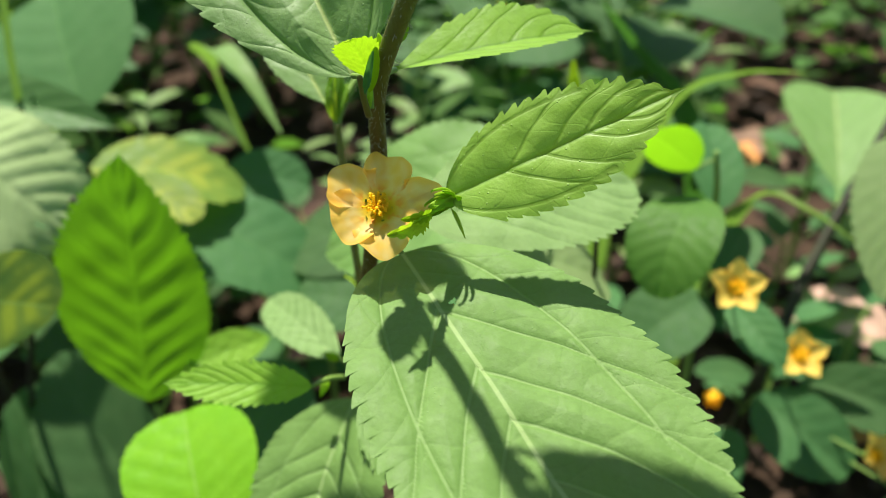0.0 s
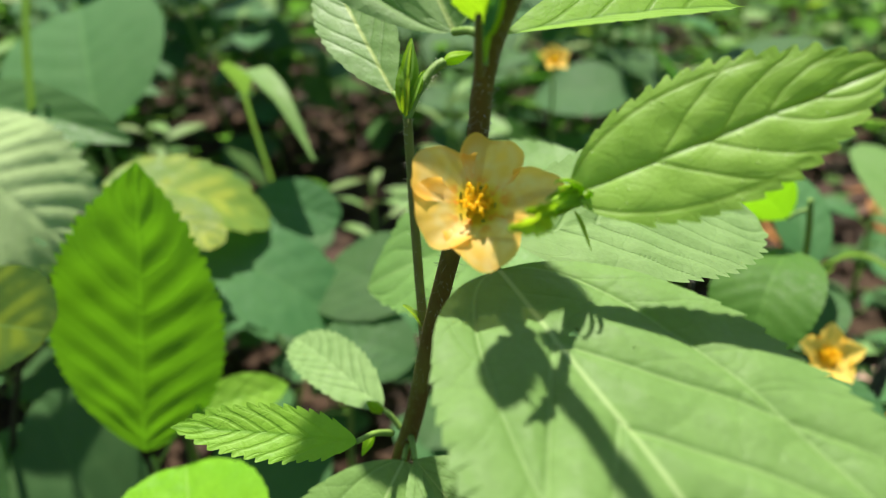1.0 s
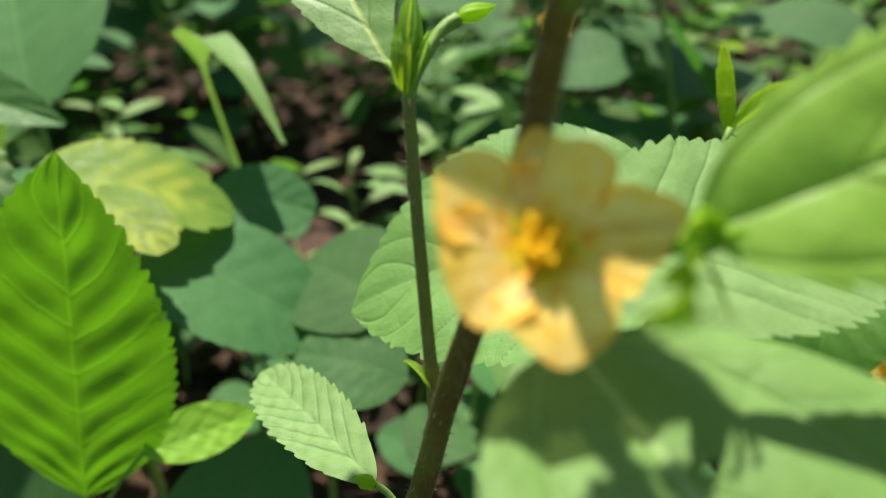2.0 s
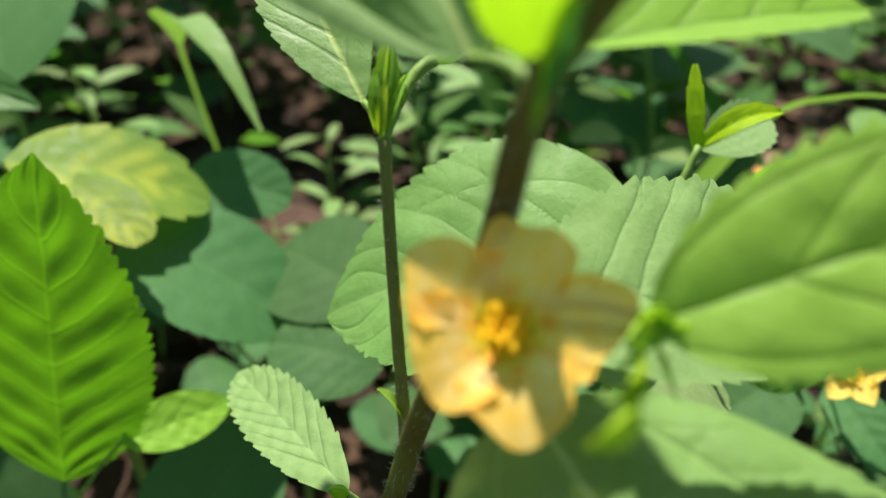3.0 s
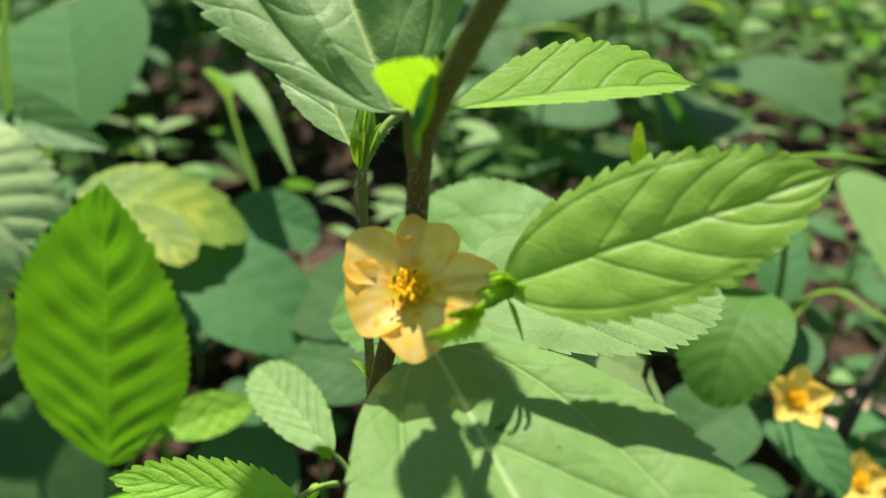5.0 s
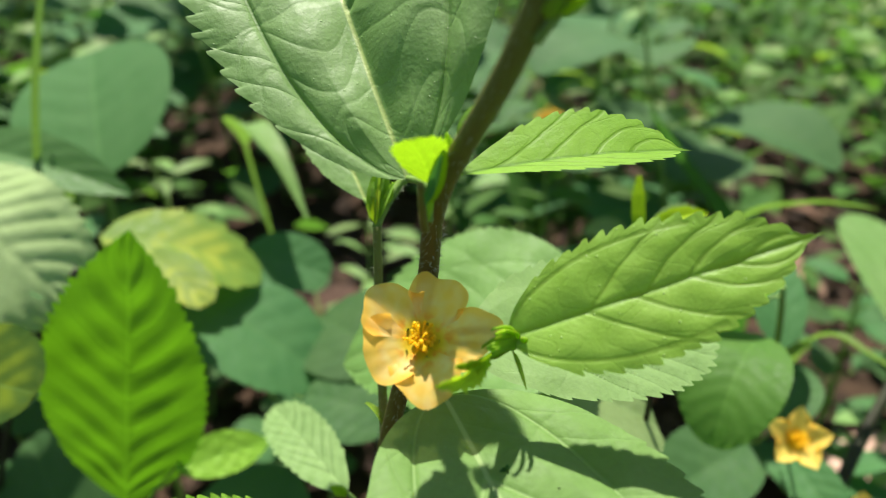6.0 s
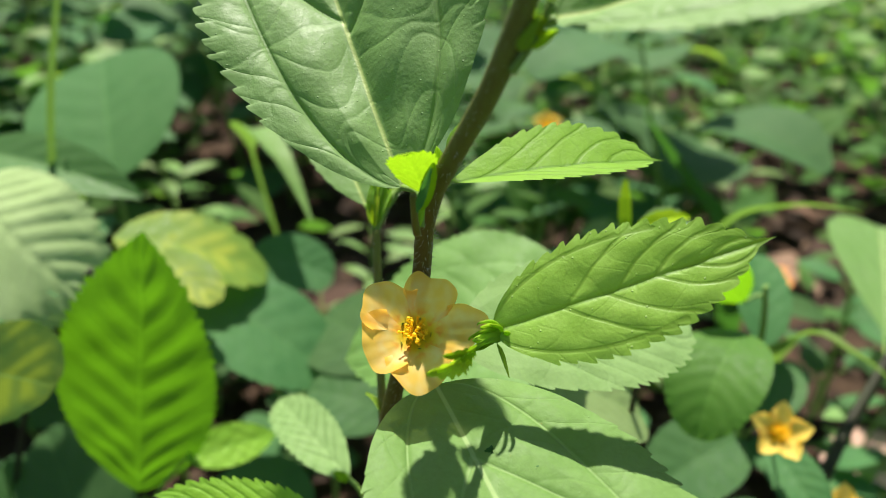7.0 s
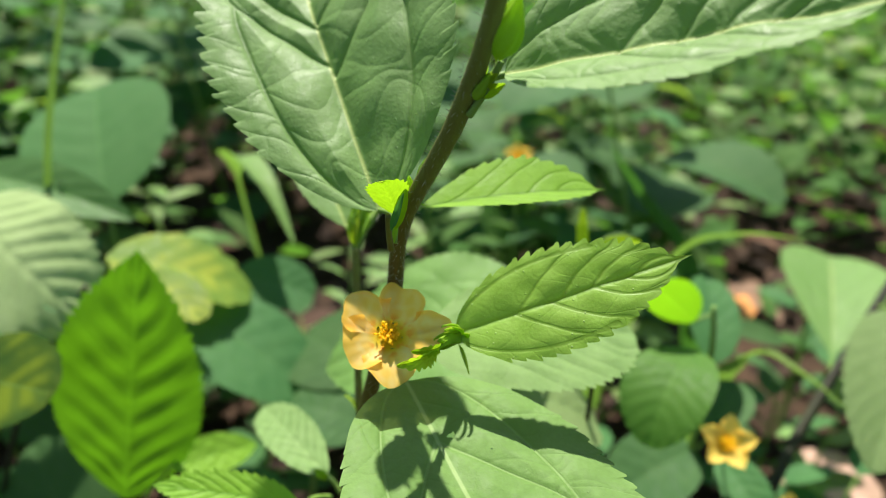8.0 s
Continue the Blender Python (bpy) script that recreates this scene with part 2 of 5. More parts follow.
LEAF = leaf_material("leaf_green", (0.150, 0.290, 0.062), (0.190, 0.335, 0.086), (0.42, 0.52, 0.18), (0.29, 0.50, 0.035), veins=5, slope=0.45, speck=0.3,
                     rough=0.58, gloss=0.33, vein_show=0.75, bumpy=1.0, lat=-0.38)
SKIN = traced_material("leaf_skin", (0.132, 0.258, 0.060), (0.168, 0.300, 0.082), (0.40, 0.50, 0.15), (0.25, 0.45, 0.035), share=0.32, rough=0.62, gloss=0.50, side=0.45)
SKIN_BROAD = traced_material("leaf_skin_broad", (0.128, 0.248, 0.054), (0.160, 0.290, 0.072), (0.36, 0.50, 0.19), (0.26, 0.46, 0.035), share=0.34, rough=0.64, gloss=0.25,
                             side=0.4, side_col=(0.26, 0.40, 0.14), speck=0.3, rib_show=0.6)
SKIN_FRESH = traced_material("leaf_skin_fresh", (0.165, 0.335, 0.028), (0.205, 0.385, 0.042), (0.075, 0.175, 0.014), (0.38, 0.62, 0.025), share=0.40, rough=0.60, gloss=0.22, side=0.55, speck=0.3)
SKIN_TOOTHED = traced_material("leaf_skin_toothed", (0.225, 0.415, 0.048), (0.270, 0.465, 0.064), (0.075, 0.17, 0.016), (0.46, 0.70, 0.03), share=0.38, rough=0.52, gloss=0.40, side=0.75, speck=0.9, bumpy=0.7)
SKIN_PALE = traced_material("leaf_skin_pale", (0.180, 0.310, 0.096), (0.215, 0.348, 0.118), (0.30, 0.44, 0.18), (0.27, 0.47, 0.063), share=0.36, rough=0.64, gloss=0.25, rib_show=0.2, side=0.3, speck=0.1)
SKIN_SOFT = traced_material("leaf_skin_soft", (0.150, 0.310, 0.070), (0.185, 0.350, 0.088), (0.32, 0.48, 0.17), (0.30, 0.54, 0.06), share=0.38, rough=0.60, gloss=0.3, rib_show=0.3, side=0.2, speck=0.1)
SKIN_LIGHT = traced_material("leaf_skin_light", (0.20, 0.43, 0.030), (0.25, 0.48, 0.045), (0.12, 0.28, 0.02), (0.36, 0.66, 0.025), share=0.42, rough=0.55, gloss=0.3, side=0.45, speck=0.15)
LEAF_FRESH = leaf_material("leaf_fresh", (0.195, 0.370, 0.036), (0.235, 0.415, 0.052), (0.085, 0.190, 0.015), (0.40, 0.64, 0.025), veins=5, slope=0.30, vein_show=0.9,
                           bumpy=0.75, speck=0.25, lat=-0.42)
LEAF_YOUNG = leaf_material("leaf_young", (0.33, 0.54, 0.010), (0.40, 0.60, 0.012), (0.28, 0.44, 0.02), (0.27, 0.50, 0.010), veins=6, slope=0.35, share=0.55, bumpy=0.2, lat=0.2, gloss=0.12)
LEAF_BUD = leaf_material("leaf_bud", (0.34, 0.55, 0.025), (0.42, 0.63, 0.035), (0.20, 0.38, 0.03), (0.46, 0.70, 0.015), veins=6, slope=0.35, share=0.5, bumpy=0.6)
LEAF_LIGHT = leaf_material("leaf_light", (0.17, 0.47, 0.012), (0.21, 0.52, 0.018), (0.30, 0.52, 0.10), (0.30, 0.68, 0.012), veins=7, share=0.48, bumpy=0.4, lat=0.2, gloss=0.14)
SKIN_RIBBED = traced_material("leaf_skin_ribbed", (0.085, 0.215, 0.016), (0.105, 0.250, 0.020), (0.20, 0.40, 0.03), (0.108, 0.290, 0.006), share=0.55, rough=0.6, gloss=0.2, rib_show=0.5,
                              side=0.3, side_col=(0.16, 0.34, 0.03), speck=0.0)
LEAF_RIB = leaf_material("leaf_ribbed", (0.085, 0.215, 0.016), (0.105, 0.250, 0.020), (0.24, 0.43, 0.04), (0.108, 0.268, 0.006), veins=7, basal=False, share=0.52, slope=0.36,
                         gloss=0.2, vein_show=0.5, bumpy=0.3, lat=0.25, sun_band=0.8)
LEAF_DULL = leaf_material("leaf_dull", (0.046, 0.134, 0.036), (0.068, 0.168, 0.047), (0.11, 0.23, 0.07), (0.09, 0.28, 0.026), veins=6, share=0.34, vein_show=0.3, bumpy=0.4, lat=0.2, gloss=0.16, rough=0.66)
LEAF_ROUND = leaf_material("leaf_round", (0.064, 0.205, 0.050), (0.086, 0.240, 0.064), (0.14, 0.31, 0.09), (0.12, 0.34, 0.05), veins=6, share=0.36, vein_show=0.35, bumpy=0.4, lat=0.2, gloss=0.2, rough=0.62)
LEAF_OVAL = leaf_material("leaf_oval", (0.066, 0.215, 0.026), (0.088, 0.250, 0.034), (0.16, 0.34, 0.06), (0.10, 0.36, 0.016), veins=8, share=0.40, vein_show=0.35, bumpy=0.4, lat=0.2, gloss=0.2, rough=0.6)
LEAF_PALE = leaf_material("leaf_pale", (0.190, 0.325, 0.100), (0.225, 0.365, 0.122), (0.28, 0.43, 0.16), (0.27, 0.47, 0.063), veins=8, share=0.36, bumpy=0.25, slope=0.36, vein_show=0.4, lat=0.15)
LEAF_YELLOWED = leaf_material("leaf_yellowed", (0.13, 0.235, 0.03), (0.165, 0.28, 0.035), (0.20, 0.32, 0.05), (0.24, 0.40, 0.02), veins=6,
                              basal=False, patch=(0.36, 0.42, 0.04), bumpy=0.4, lat=0.2)
LEAF_CYAN = leaf_material("leaf_blue_green", (0.100, 0.255, 0.070), (0.125, 0.295, 0.085), (0.20, 0.40, 0.14), (0.18, 0.46, 0.06), veins=6, basal=False, share=0.36, bumpy=0.2, vein_show=0.3, lat=0.1)
LEAF_CREAM = leaf_material("leaf_cream_green", (0.340, 0.480, 0.170), (0.390, 0.530, 0.205), (0.36, 0.50, 0.20), (0.36, 0.56, 0.10), veins=9, basal=False, share=0.36, bumpy=0.4, vein_show=0.4, lat=0.15)
# base greens darkened to stand in for shade; the yellow patches are its own
LEAF_MOTTLED_SHADED = leaf_material("leaf_mottled_shaded", (0.030, 0.085, 0.014), (0.046, 0.115, 0.018), (0.12, 0.22, 0.05), (0.10, 0.24, 0.020), veins=6,
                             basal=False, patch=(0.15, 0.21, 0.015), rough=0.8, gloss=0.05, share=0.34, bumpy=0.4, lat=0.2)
GRASS = leaf_material("grass_blade", (0.130, 0.245, 0.050), (0.180, 0.295, 0.075), (0.22, 0.36, 0.11), (0.22, 0.42, 0.05), veins=3, basal=False, share=0.35, bumpy=0.3)
COVER = leaf_material("undergrowth", (0.054, 0.136, 0.029), (0.086, 0.184, 0.039), (0.16, 0.29, 0.07), (0.145, 0.36, 0.034), veins=5, basal=False,
                      share=0.38, per_island=True, vein_show=0.3, gloss=0.12, rough=0.7)
STEM = stem_material("stem_brown_green", (0.112, 0.074, 0.016), (0.140, 0.135, 0.026), rise=0.352)
STEM_OLIVE = stem_material("stem_olive", (0.150, 0.125, 0.024), (0.170, 0.215, 0.036))
STEM_GREEN = stem_material("stem_green", (0.16, 0.28, 0.05), (0.20, 0.34, 0.06))
STEM_DARK = stem_material("stem_dark", (0.026, 0.026, 0.013), (0.036, 0.044, 0.018))
PETAL = petal_material("petal", (0.90, 0.66, 0.015), (0.97, 0.80, 0.34), (0.97, 0.61, 0.09), (0.94, 0.34, 0.03), share=0.56, sheer=0.12)
PETAL_YELLOW = petal_material("petal_yellow", (0.92, 0.54, 0.015), (0.97, 0.74, 0.17), (0.97, 0.68, 0.11), (0.93, 0.54, 0.02), share=0.5, sheer=0.05)
ANTHER = petal_material("anther", (0.99, 0.76, 0.03), (0.99, 0.80, 0.06), (0.99, 0.74, 0.04), (0.99, 0.72, 0.03), share=0.6)
HAIR = plain_material("hair", (0.50, 0.54, 0.34), (0.60, 0.62, 0.44), 300.0, 0.5, 0.1, 0.0001)
DROP = Nodes("water")
glassy = DROP.node("ShaderNodeBsdfGlass", Roughness=0.02, IOR=1.33)
DROP = DROP.finish(glassy.outputs[0])
SOIL = plain_material("soil", (0.030, 0.020, 0.012), (0.064, 0.040, 0.024), 14.0, 0.95, 0.9, 0.01)
LITTER = plain_material("litter", (0.022, 0.015, 0.010), (0.062, 0.039, 0.023), 60.0, 0.8, 0.6, 0.002, per_island=True)
DEAD = plain_material("dead_leaf", (0.085, 0.048, 0.030), (0.13, 0.078, 0.052), 70.0, 0.75, 0.5, 0.001)
DEAD_TAN = plain_material("tan_dead_leaf", (0.20, 0.125, 0.080), (0.29, 0.19, 0.125), 70.0, 0.75, 0.5, 0.001)
DEAD_PALE = plain_material("pale_dead_leaf", (0.40, 0.26, 0.19), (0.52, 0.37, 0.28), 70.0, 0.75, 0.5, 0.001)
RUST = plain_material("rust_leaf", (0.36, 0.16, 0.05), (0.46, 0.22, 0.07), 70.0, 0.75, 0.5, 0.001)

# ---- builders ----
PLACE = {}


def thing(name, at, label, category, group="", kind=""):
    ob = new(name)
    ob.empty_display_size = 0.01
    ob.location = at
    PLACE[ob] = Matrix.Translation(at)
    return tagged(ob, label, category, group, kind)


def part(name, mesh, material, parent, place=None, label=""):
    """Links a mesh as one object under its thing or part, standing at the world pose given."""
    place = place if place is not None else Matrix.Translation((0, 0, 0))
    if material and not mesh.materials:
        mesh.materials.append(material)
    ob = new(name, mesh)
    PLACE[ob] = place
    if parent:
        ob.parent = parent
        ob.matrix_parent_inverse = PLACE[parent].inverted()
    ob.matrix_basis = place
    return tagged(ob, label)


def mesh_of(name, verts, faces, uvs=None, smooth=True):
    me = bpy.data.meshes.new(name)
    me.from_pydata([tuple(map(float, v)) for v in verts], [], faces)
    if uvs is not None:
        layer = me.uv_layers.new(name="UVMap")
        loops = np.empty(len(me.loops), dtype=np.int32)
        me.loops.foreach_get("vertex_index", loops)
        layer.data.foreach_set("uv", np.asarray(uvs, dtype=np.float32)[loops].ravel())
    if smooth:
        me.polygons.foreach_set("use_smooth", [True] * len(me.polygons))
    me.update()
    return me


def relief(s, v, veins, basal, slope=0.24):
    """Height of the blade between its sunken veins, 0 to 1."""
    av = np.abs(v)
    q = (s - slope * av) * veins
    d = np.abs((q % 1.0) - 0.5)
    z = np.clip(d / 0.34, 0, 1)
    z = z * z * (3 - 2 * z)
    z = z * np.clip(av / 0.09, 0, 1)
    if basal:
        z = z * np.where(s < 0.6, np.clip(np.abs(av - 0.5) / 0.1, 0.15, 1), 1)
    return z * np.clip((1.05 - av) / 0.3, 0, 1) * np.clip((s - 0.03) / 0.3, 0, 1)


def blade(name, length, width, a=0.6, b=0.95, teeth=16, tooth=0.05, fold=0.15, arch=0.08, side_arch=0.0, veins=8, basal=True,
          puff=0.0003, wave=0.0, seed=0, cols=11, per=4, twist=0.0, swell=0.0, hole=None, lobe=0.0, slope=0.24, left=1.0, right=1.0):
    """A leaf blade from its base at the origin along +x, upper face to +z. a and b shape its base and tip; teeth point forward."""
    rng = np.random.RandomState(seed)
    peak = a / (a + b)
    top = peak**a * (1 - peak) ** b
    rows, bite = [], []
    steps = [(0.0, 0.0), (0.35, 0.5), (0.68, 0.88), (0.86, 1.0)] if per == 4 else [(0.0, 0.0), (0.8, 1.0)]
    for k in range(teeth):
        for f, out in steps:
            rows.append((k + f) / teeth)
            bite.append(out)
    rows.append(1.0)
    bite.append(0.0)
    s = np.array(rows)
    f = np.array(bite)
    half = 0.5 * width * (np.clip(s, 0, 1) ** a * (1 - s) ** b / top)
    half = np.maximum(half, 0.012 * width * (1 - s) + 1e-5)
    big = 0.75 + 0.5 * rng.rand(teeth + 1)
    jag = tooth * width * f * np.clip(np.sin(np.pi * np.clip(s, 0, 1)) * 1.6, 0, 1) * (0.45 + 0.85 * s) * big[np.minimum((s * teeth).astype(int), teeth)]
    v = np.linspace(-1, 1, 2 * cols + 1)
    v = np.sign(v) * (1 - (1 - np.abs(v)) ** 1.25)
    S, V = np.meshgrid(s, v, indexing="ij")
    rim = np.clip((np.abs(V) - 0.84) / 0.16, 0, 1)
    Y = V * half[:, None] * np.where(V < 0, left, right) + np.sign(V) * rim * jag[:, None]
    X = S * length + rim * f[:, None] * 0.13 * length / teeth + 0.03 * length * np.abs(V) * np.sin(np.pi * S) * 0.5
    if lobe:
        X = X - lobe * width * np.abs(V) * np.clip(1 - S / 0.18, 0, 1)
    Z = arch * length * 4 * S * (1 - S) + fold * np.abs(Y) - side_arch * Y * Y / width
    Z = Z + puff * relief(S, V, veins, basal, slope)
    ph = rng.rand(4) * 6.28
    Z = Z + wave * width * np.abs(V) ** 1.5 * (np.sin(S * 9 + ph[0] + (V > 0) * ph[1]) + 0.5 * np.sin(S * 21 + ph[2]))
    Z = Z + swell * (np.sin(S * 7 + 2.4 * V + ph[1]) * np.sin(V * 3.6 + ph[3]) + 0.6 * np.sin(S * 17 - 3 * V + ph[0]) * np.cos(V * 5.0 + ph[2]))
    ang = twist * S
    Y, Z = Y * np.cos(ang) - Z * np.sin(ang), Y * np.sin(ang) + Z * np.cos(ang)
    n, m = S.shape
    idx = np.arange(n * m).reshape(n, m)
    quads = np.stack([idx[:-1, :-1], idx[1:, :-1], idx[1:, 1:], idx[:-1, 1:]], -1).reshape(-1, 4)
    if hole:
        cs = 0.25 * (S[:-1, :-1] + S[1:, :-1] + S[1:, 1:] + S[:-1, 1:]).ravel()
        cv = 0.25 * (V[:-1, :-1] + V[1:, :-1] + V[1:, 1:] + V[:-1, 1:]).ravel()
        gone = np.zeros(len(cs), bool)
        for hs, hv, hr in hole:
            gone |= ((cs - hs) / hr) ** 2 + ((cv - hv) / (2.4 * hr)) ** 2 < 1
        quads = quads[~gone]
    return mesh_of(name, np.stack([X, Y, Z], -1).reshape(-1, 3), quads.tolist(), np.stack([S, V], -1).reshape(-1, 2))


def veined_blade(name, length, width, a=0.6, b=0.9, teeth=20, tooth=0.05, lean=0.45, bare=0.1, fold=0.15, arch=0.05, side_arch=0.0, first=0.33, pairs=5,
                 reach=0.32, basal=0.55, puff=0.0010, groove=0.00025, rough=0.0003, wave=0.0, seed=0, cols=46, left=1.0, right=1.0, hole=None, point=0.0, pleat=0.0, quilt=0.0, keel=0.6):
    """A leaf blade with modelled veins: a midrib, two long veins from the base, side veins with cross veins between, the skin swelling up
    between them, and forward teeth. From its base along +x, upper face to +z. Distances to the veins go along in millimetres."""
    rng = np.random.RandomState(seed)
    peak = a / (a + b)
    top = peak**a * (1 - peak) ** b
    marks = np.linspace(0, 1, teeth + 1) + np.concatenate([[0], 0.22 / teeth * rng.uniform(-1, 1, teeth - 1), [0]])
    u = np.array([0.0, 0.07, 0.14, 0.22, 0.30, 0.38, 0.46, 0.54, 0.62, 0.70, 0.78, 0.85, 0.91, 0.96])
    rise = np.array([0.0, 0.14, 0.27, 0.39, 0.50, 0.60, 0.70, 0.79, 0.87, 0.94, 0.99, 1.0, 0.90, 0.48])
    s = np.concatenate([marks[k] + u * (marks[k + 1] - marks[k]) for k in range(teeth)] + [[1.0]])
    sizes = [0.7 + 0.6 * rng.rand(teeth + 1) for _ in range(2)]
    which = np.minimum(np.searchsorted(marks, s, side="right") - 1, teeth)
    f = np.append(np.tile(rise, teeth), 0.0)
    q = np.clip(s / (0.94 if point else 1.0), 0, 1)
    half = 0.5 * width * (q**a * (1 - q) ** b / top)
    half = np.maximum(half, point * width * np.clip((1 - s) / 0.13, 0, 1))
    half = np.maximum(half, 0.006 * width * (1 - s) + 1e-5)
    v = np.linspace(-1, 1, 2 * cols + 1)
    S, V = np.meshgrid(s, v, indexing="ij")
    A = np.abs(V)
    H = half[:, None] * np.where(V < 0, left, right)
    size = np.where(V < 0, sizes[0][which][:, None], sizes[1][which][:, None])
    shift = np.where(V < 0, 0, 1)
    bite = np.where(shift == 1, np.roll(f, 6)[:, None], f[:, None]) * size * np.clip((S - bare) / 0.08, 0, 1) * np.clip(half / (0.30 * width), 0.15, 1)[:, None] * (S < 0.96)
    rim = np.clip((A - 0.86) / 0.14, 0, 1) ** 1.3
    big = tooth * width * (0.75 + 0.4 * S)
    Y = V * H + np.sign(V) * rim * bite * big
    X = S * length + rim * bite * lean * big + 0.02 * length * A * np.sin(np.pi * S)
    # distances to the veins, in metres
    wob = 0.005 * np.sin(9 * S + 4 * V + seed) + 0.003 * np.sin(17 * V + 7 * S + 2 * seed)
    rib = A * H
    vein = np.full(S.shape, 1.0)
    main = vein.copy()
    vb = basal + 0.20 * S + 0.35 * np.clip(S - 0.3, 0, 1) ** 2 + 2 * wob
    if basal:
        d = np.abs(A - vb) * H
        vein = np.minimum(vein, np.where(S < 0.62, d, d + (S - 0.62) * 0.05))
        main = vein.copy()
        d = np.full(S.shape, 1.0)
        for side in (0, 1):
            for k in range(6):
                s0 = 0.06 + 0.105 * k + 0.02 * rng.uniform(-1, 1)
                dd = np.abs(S - s0 - 0.16 * np.clip(A - vb, 0, 1) + wob) * length * 0.8
                d = np.minimum(d, np.where((shift == side) & (A > vb), dd + 0.00026, 1.0))
        vein = np.minimum(vein, d)
    for side in (0, 1):
        for k in range(pairs):
            s0 = first + (0.86 - first) * (k + 0.35 * rng.rand() + 0.12 * side) / pairs
            go = reach * (1.05 - 0.45 * s0)
            d = np.abs(S - s0 - go * A**1.12 + 0.6 * wob) * length
            slant = np.hypot(1.0, go * length / np.maximum(H, 1e-4))
            d = d / slant * (1 + 0.4 * rng.rand() * A) + 0.00006 * A
            vein = np.minimum(vein, np.where((shift == side), d, 1.0))
            main = np.minimum(main, np.where((shift == side), d, 1.0))
            fork = np.abs(S - s0 - go * 0.45 - go * 1.5 * (A - 0.5) + wob) * length / slant
            vein = np.minimum(vein, np.where((shift == side) & (A > 0.52), fork + 0.00024, 1.0))
    net = np.full(S.shape, 1.0)
    for k in range(30):
        s0 = -0.1 + 1.15 * (k + 0.6 * rng.rand()) / 30
        d = np.abs(S - s0 + 0.10 * A + 0.05 * np.sin(A * 7 + k * 1.7) * (k % 3 - 1) + 1.5 * wob) * length
        net = np.minimum(net, np.where(shift == k % 2, d, 1.0) + 0.00025 * (rng.rand() < 0.3))
    near = np.minimum(rib * 1.1, main)
    fade = np.clip(S / 0.10, 0, 1) * np.clip((1.0 - S) / 0.06, 0, 1)
    Z = arch * length * 4 * S * (1 - S) + fold * np.abs(Y) - side_arch * Y * Y / width
    Z = Z + puff * fade * np.clip((1.02 - A) / 0.30, 0, 1) * (1 - np.exp(-((near / (0.075 * width)) ** 1.5)))
    Z = Z - groove * fade * (0.75 * np.exp(-((np.maximum(main - 0.00012, 0) / 0.00045) ** 2)) + 0.25 * np.exp(-((np.maximum(vein - 0.00012, 0) / 0.00050) ** 2))) + keel * groove * np.exp(-((rib / 0.0005) ** 2))
    Z = Z + quilt * fade * np.clip((1.0 - A) / 0.15, 0, 1) * (1 - np.exp(-((np.minimum(np.minimum(net, vein), rib) / 0.0011) ** 1.6)))
    if pleat:
        turn = 2 * np.pi * ((S - first - reach * (1.05 - 0.45 * S) * A**1.12) * pairs / (0.86 - first) - 0.15)
        Z = Z + pleat * fade * np.sin(turn) * np.clip(A / 0.15, 0, 1) * np.clip((1.05 - A) / 0.5, 0, 1)
    ph = rng.rand(6) * 6.28
    for n in range(5):
        ax, ay = rng.uniform(150, 420) * 0.045 / width, rng.uniform(180, 460) * 0.045 / width
        Z = Z + rough * fade / (1 + 0.3 * n) * np.sin(ax * X + ph[n]) * np.sin(ay * Y + ph[(n + 2) % 6] + 40 * X)
    Z = Z + wave * width * A**2 * (np.sin(S * 11 + ph[0] + shift * ph[1]) + 0.6 * np.sin(S * 27 + ph[2] + 2 * shift))
    n, m = S.shape
    idx = np.arange(n * m).reshape(n, m)
    quads = np.stack([idx[:-1, :-1], idx[1:, :-1], idx[1:, 1:], idx[:-1, 1:]], -1).reshape(-1, 4)
    if hole:
        mid = lambda q: 0.25 * (q[:-1, :-1] + q[1:, :-1] + q[1:, 1:] + q[:-1, 1:]).ravel()
        cx, cy = mid(X), mid(Y)
        gone = np.zeros(len(cx), bool)
        for hx, hy, hr in hole:
            ang = np.arctan2(cy - hy, cx - hx)
            gone |= np.hypot(cx - hx, cy - hy) < hr * (1 + 0.35 * np.sin(3 * ang + 1))
        quads = quads[~gone]
    me = mesh_of(name, np.stack([X, Y, Z], -1).reshape(-1, 3), quads.tolist(), np.stack([S, V], -1).reshape(-1, 2))
    for key, values in (("rib_d", rib), ("vein_d", vein), ("net_d", net)):
        me.attributes.new(key, "FLOAT", "POINT").data.foreach_set("value", (values * 1000).astype(np.float32).ravel())
    return me


def veined_leaf(parent, base, tip, edge, width, material, stalk=None, label="", bend=(0, 0, 0.001), **shape):
    """A large near leaf with modelled veins, on its stalk."""
    length = (Vector(tip) - Vector(base)).length
    ob = part("leaf", veined_blade("leaf", length, width, **shape), material, parent, leaf_pose(base, tip, edge), label)
    if stalk:
        pts = [stalk, (Vector(stalk) + Vector(base)) / 2 + Vector(bend), base]
        part("petiole", tube_mesh("petiole", pts, [0.0008, 0.00065, 0.0006], 8), STEM_GREEN, ob)
    return ob


def leaf_pose(base, tip, edge):
    """The pose of a blade that runs from base to tip, with one margin towards edge and its upper face up."""
    base, tip, edge = Vector(base), Vector(tip), Vector(edge)
    x = (tip - base).normalized()
    y = edge - base
    y = (y - x * y.dot(x)).normalized()
    z = x.cross(y)
    if z.z < 0:
        y, z = -y, -z
    m = Matrix((x, y, z)).transposed().to_4x4()
    m.translation = base
    return m


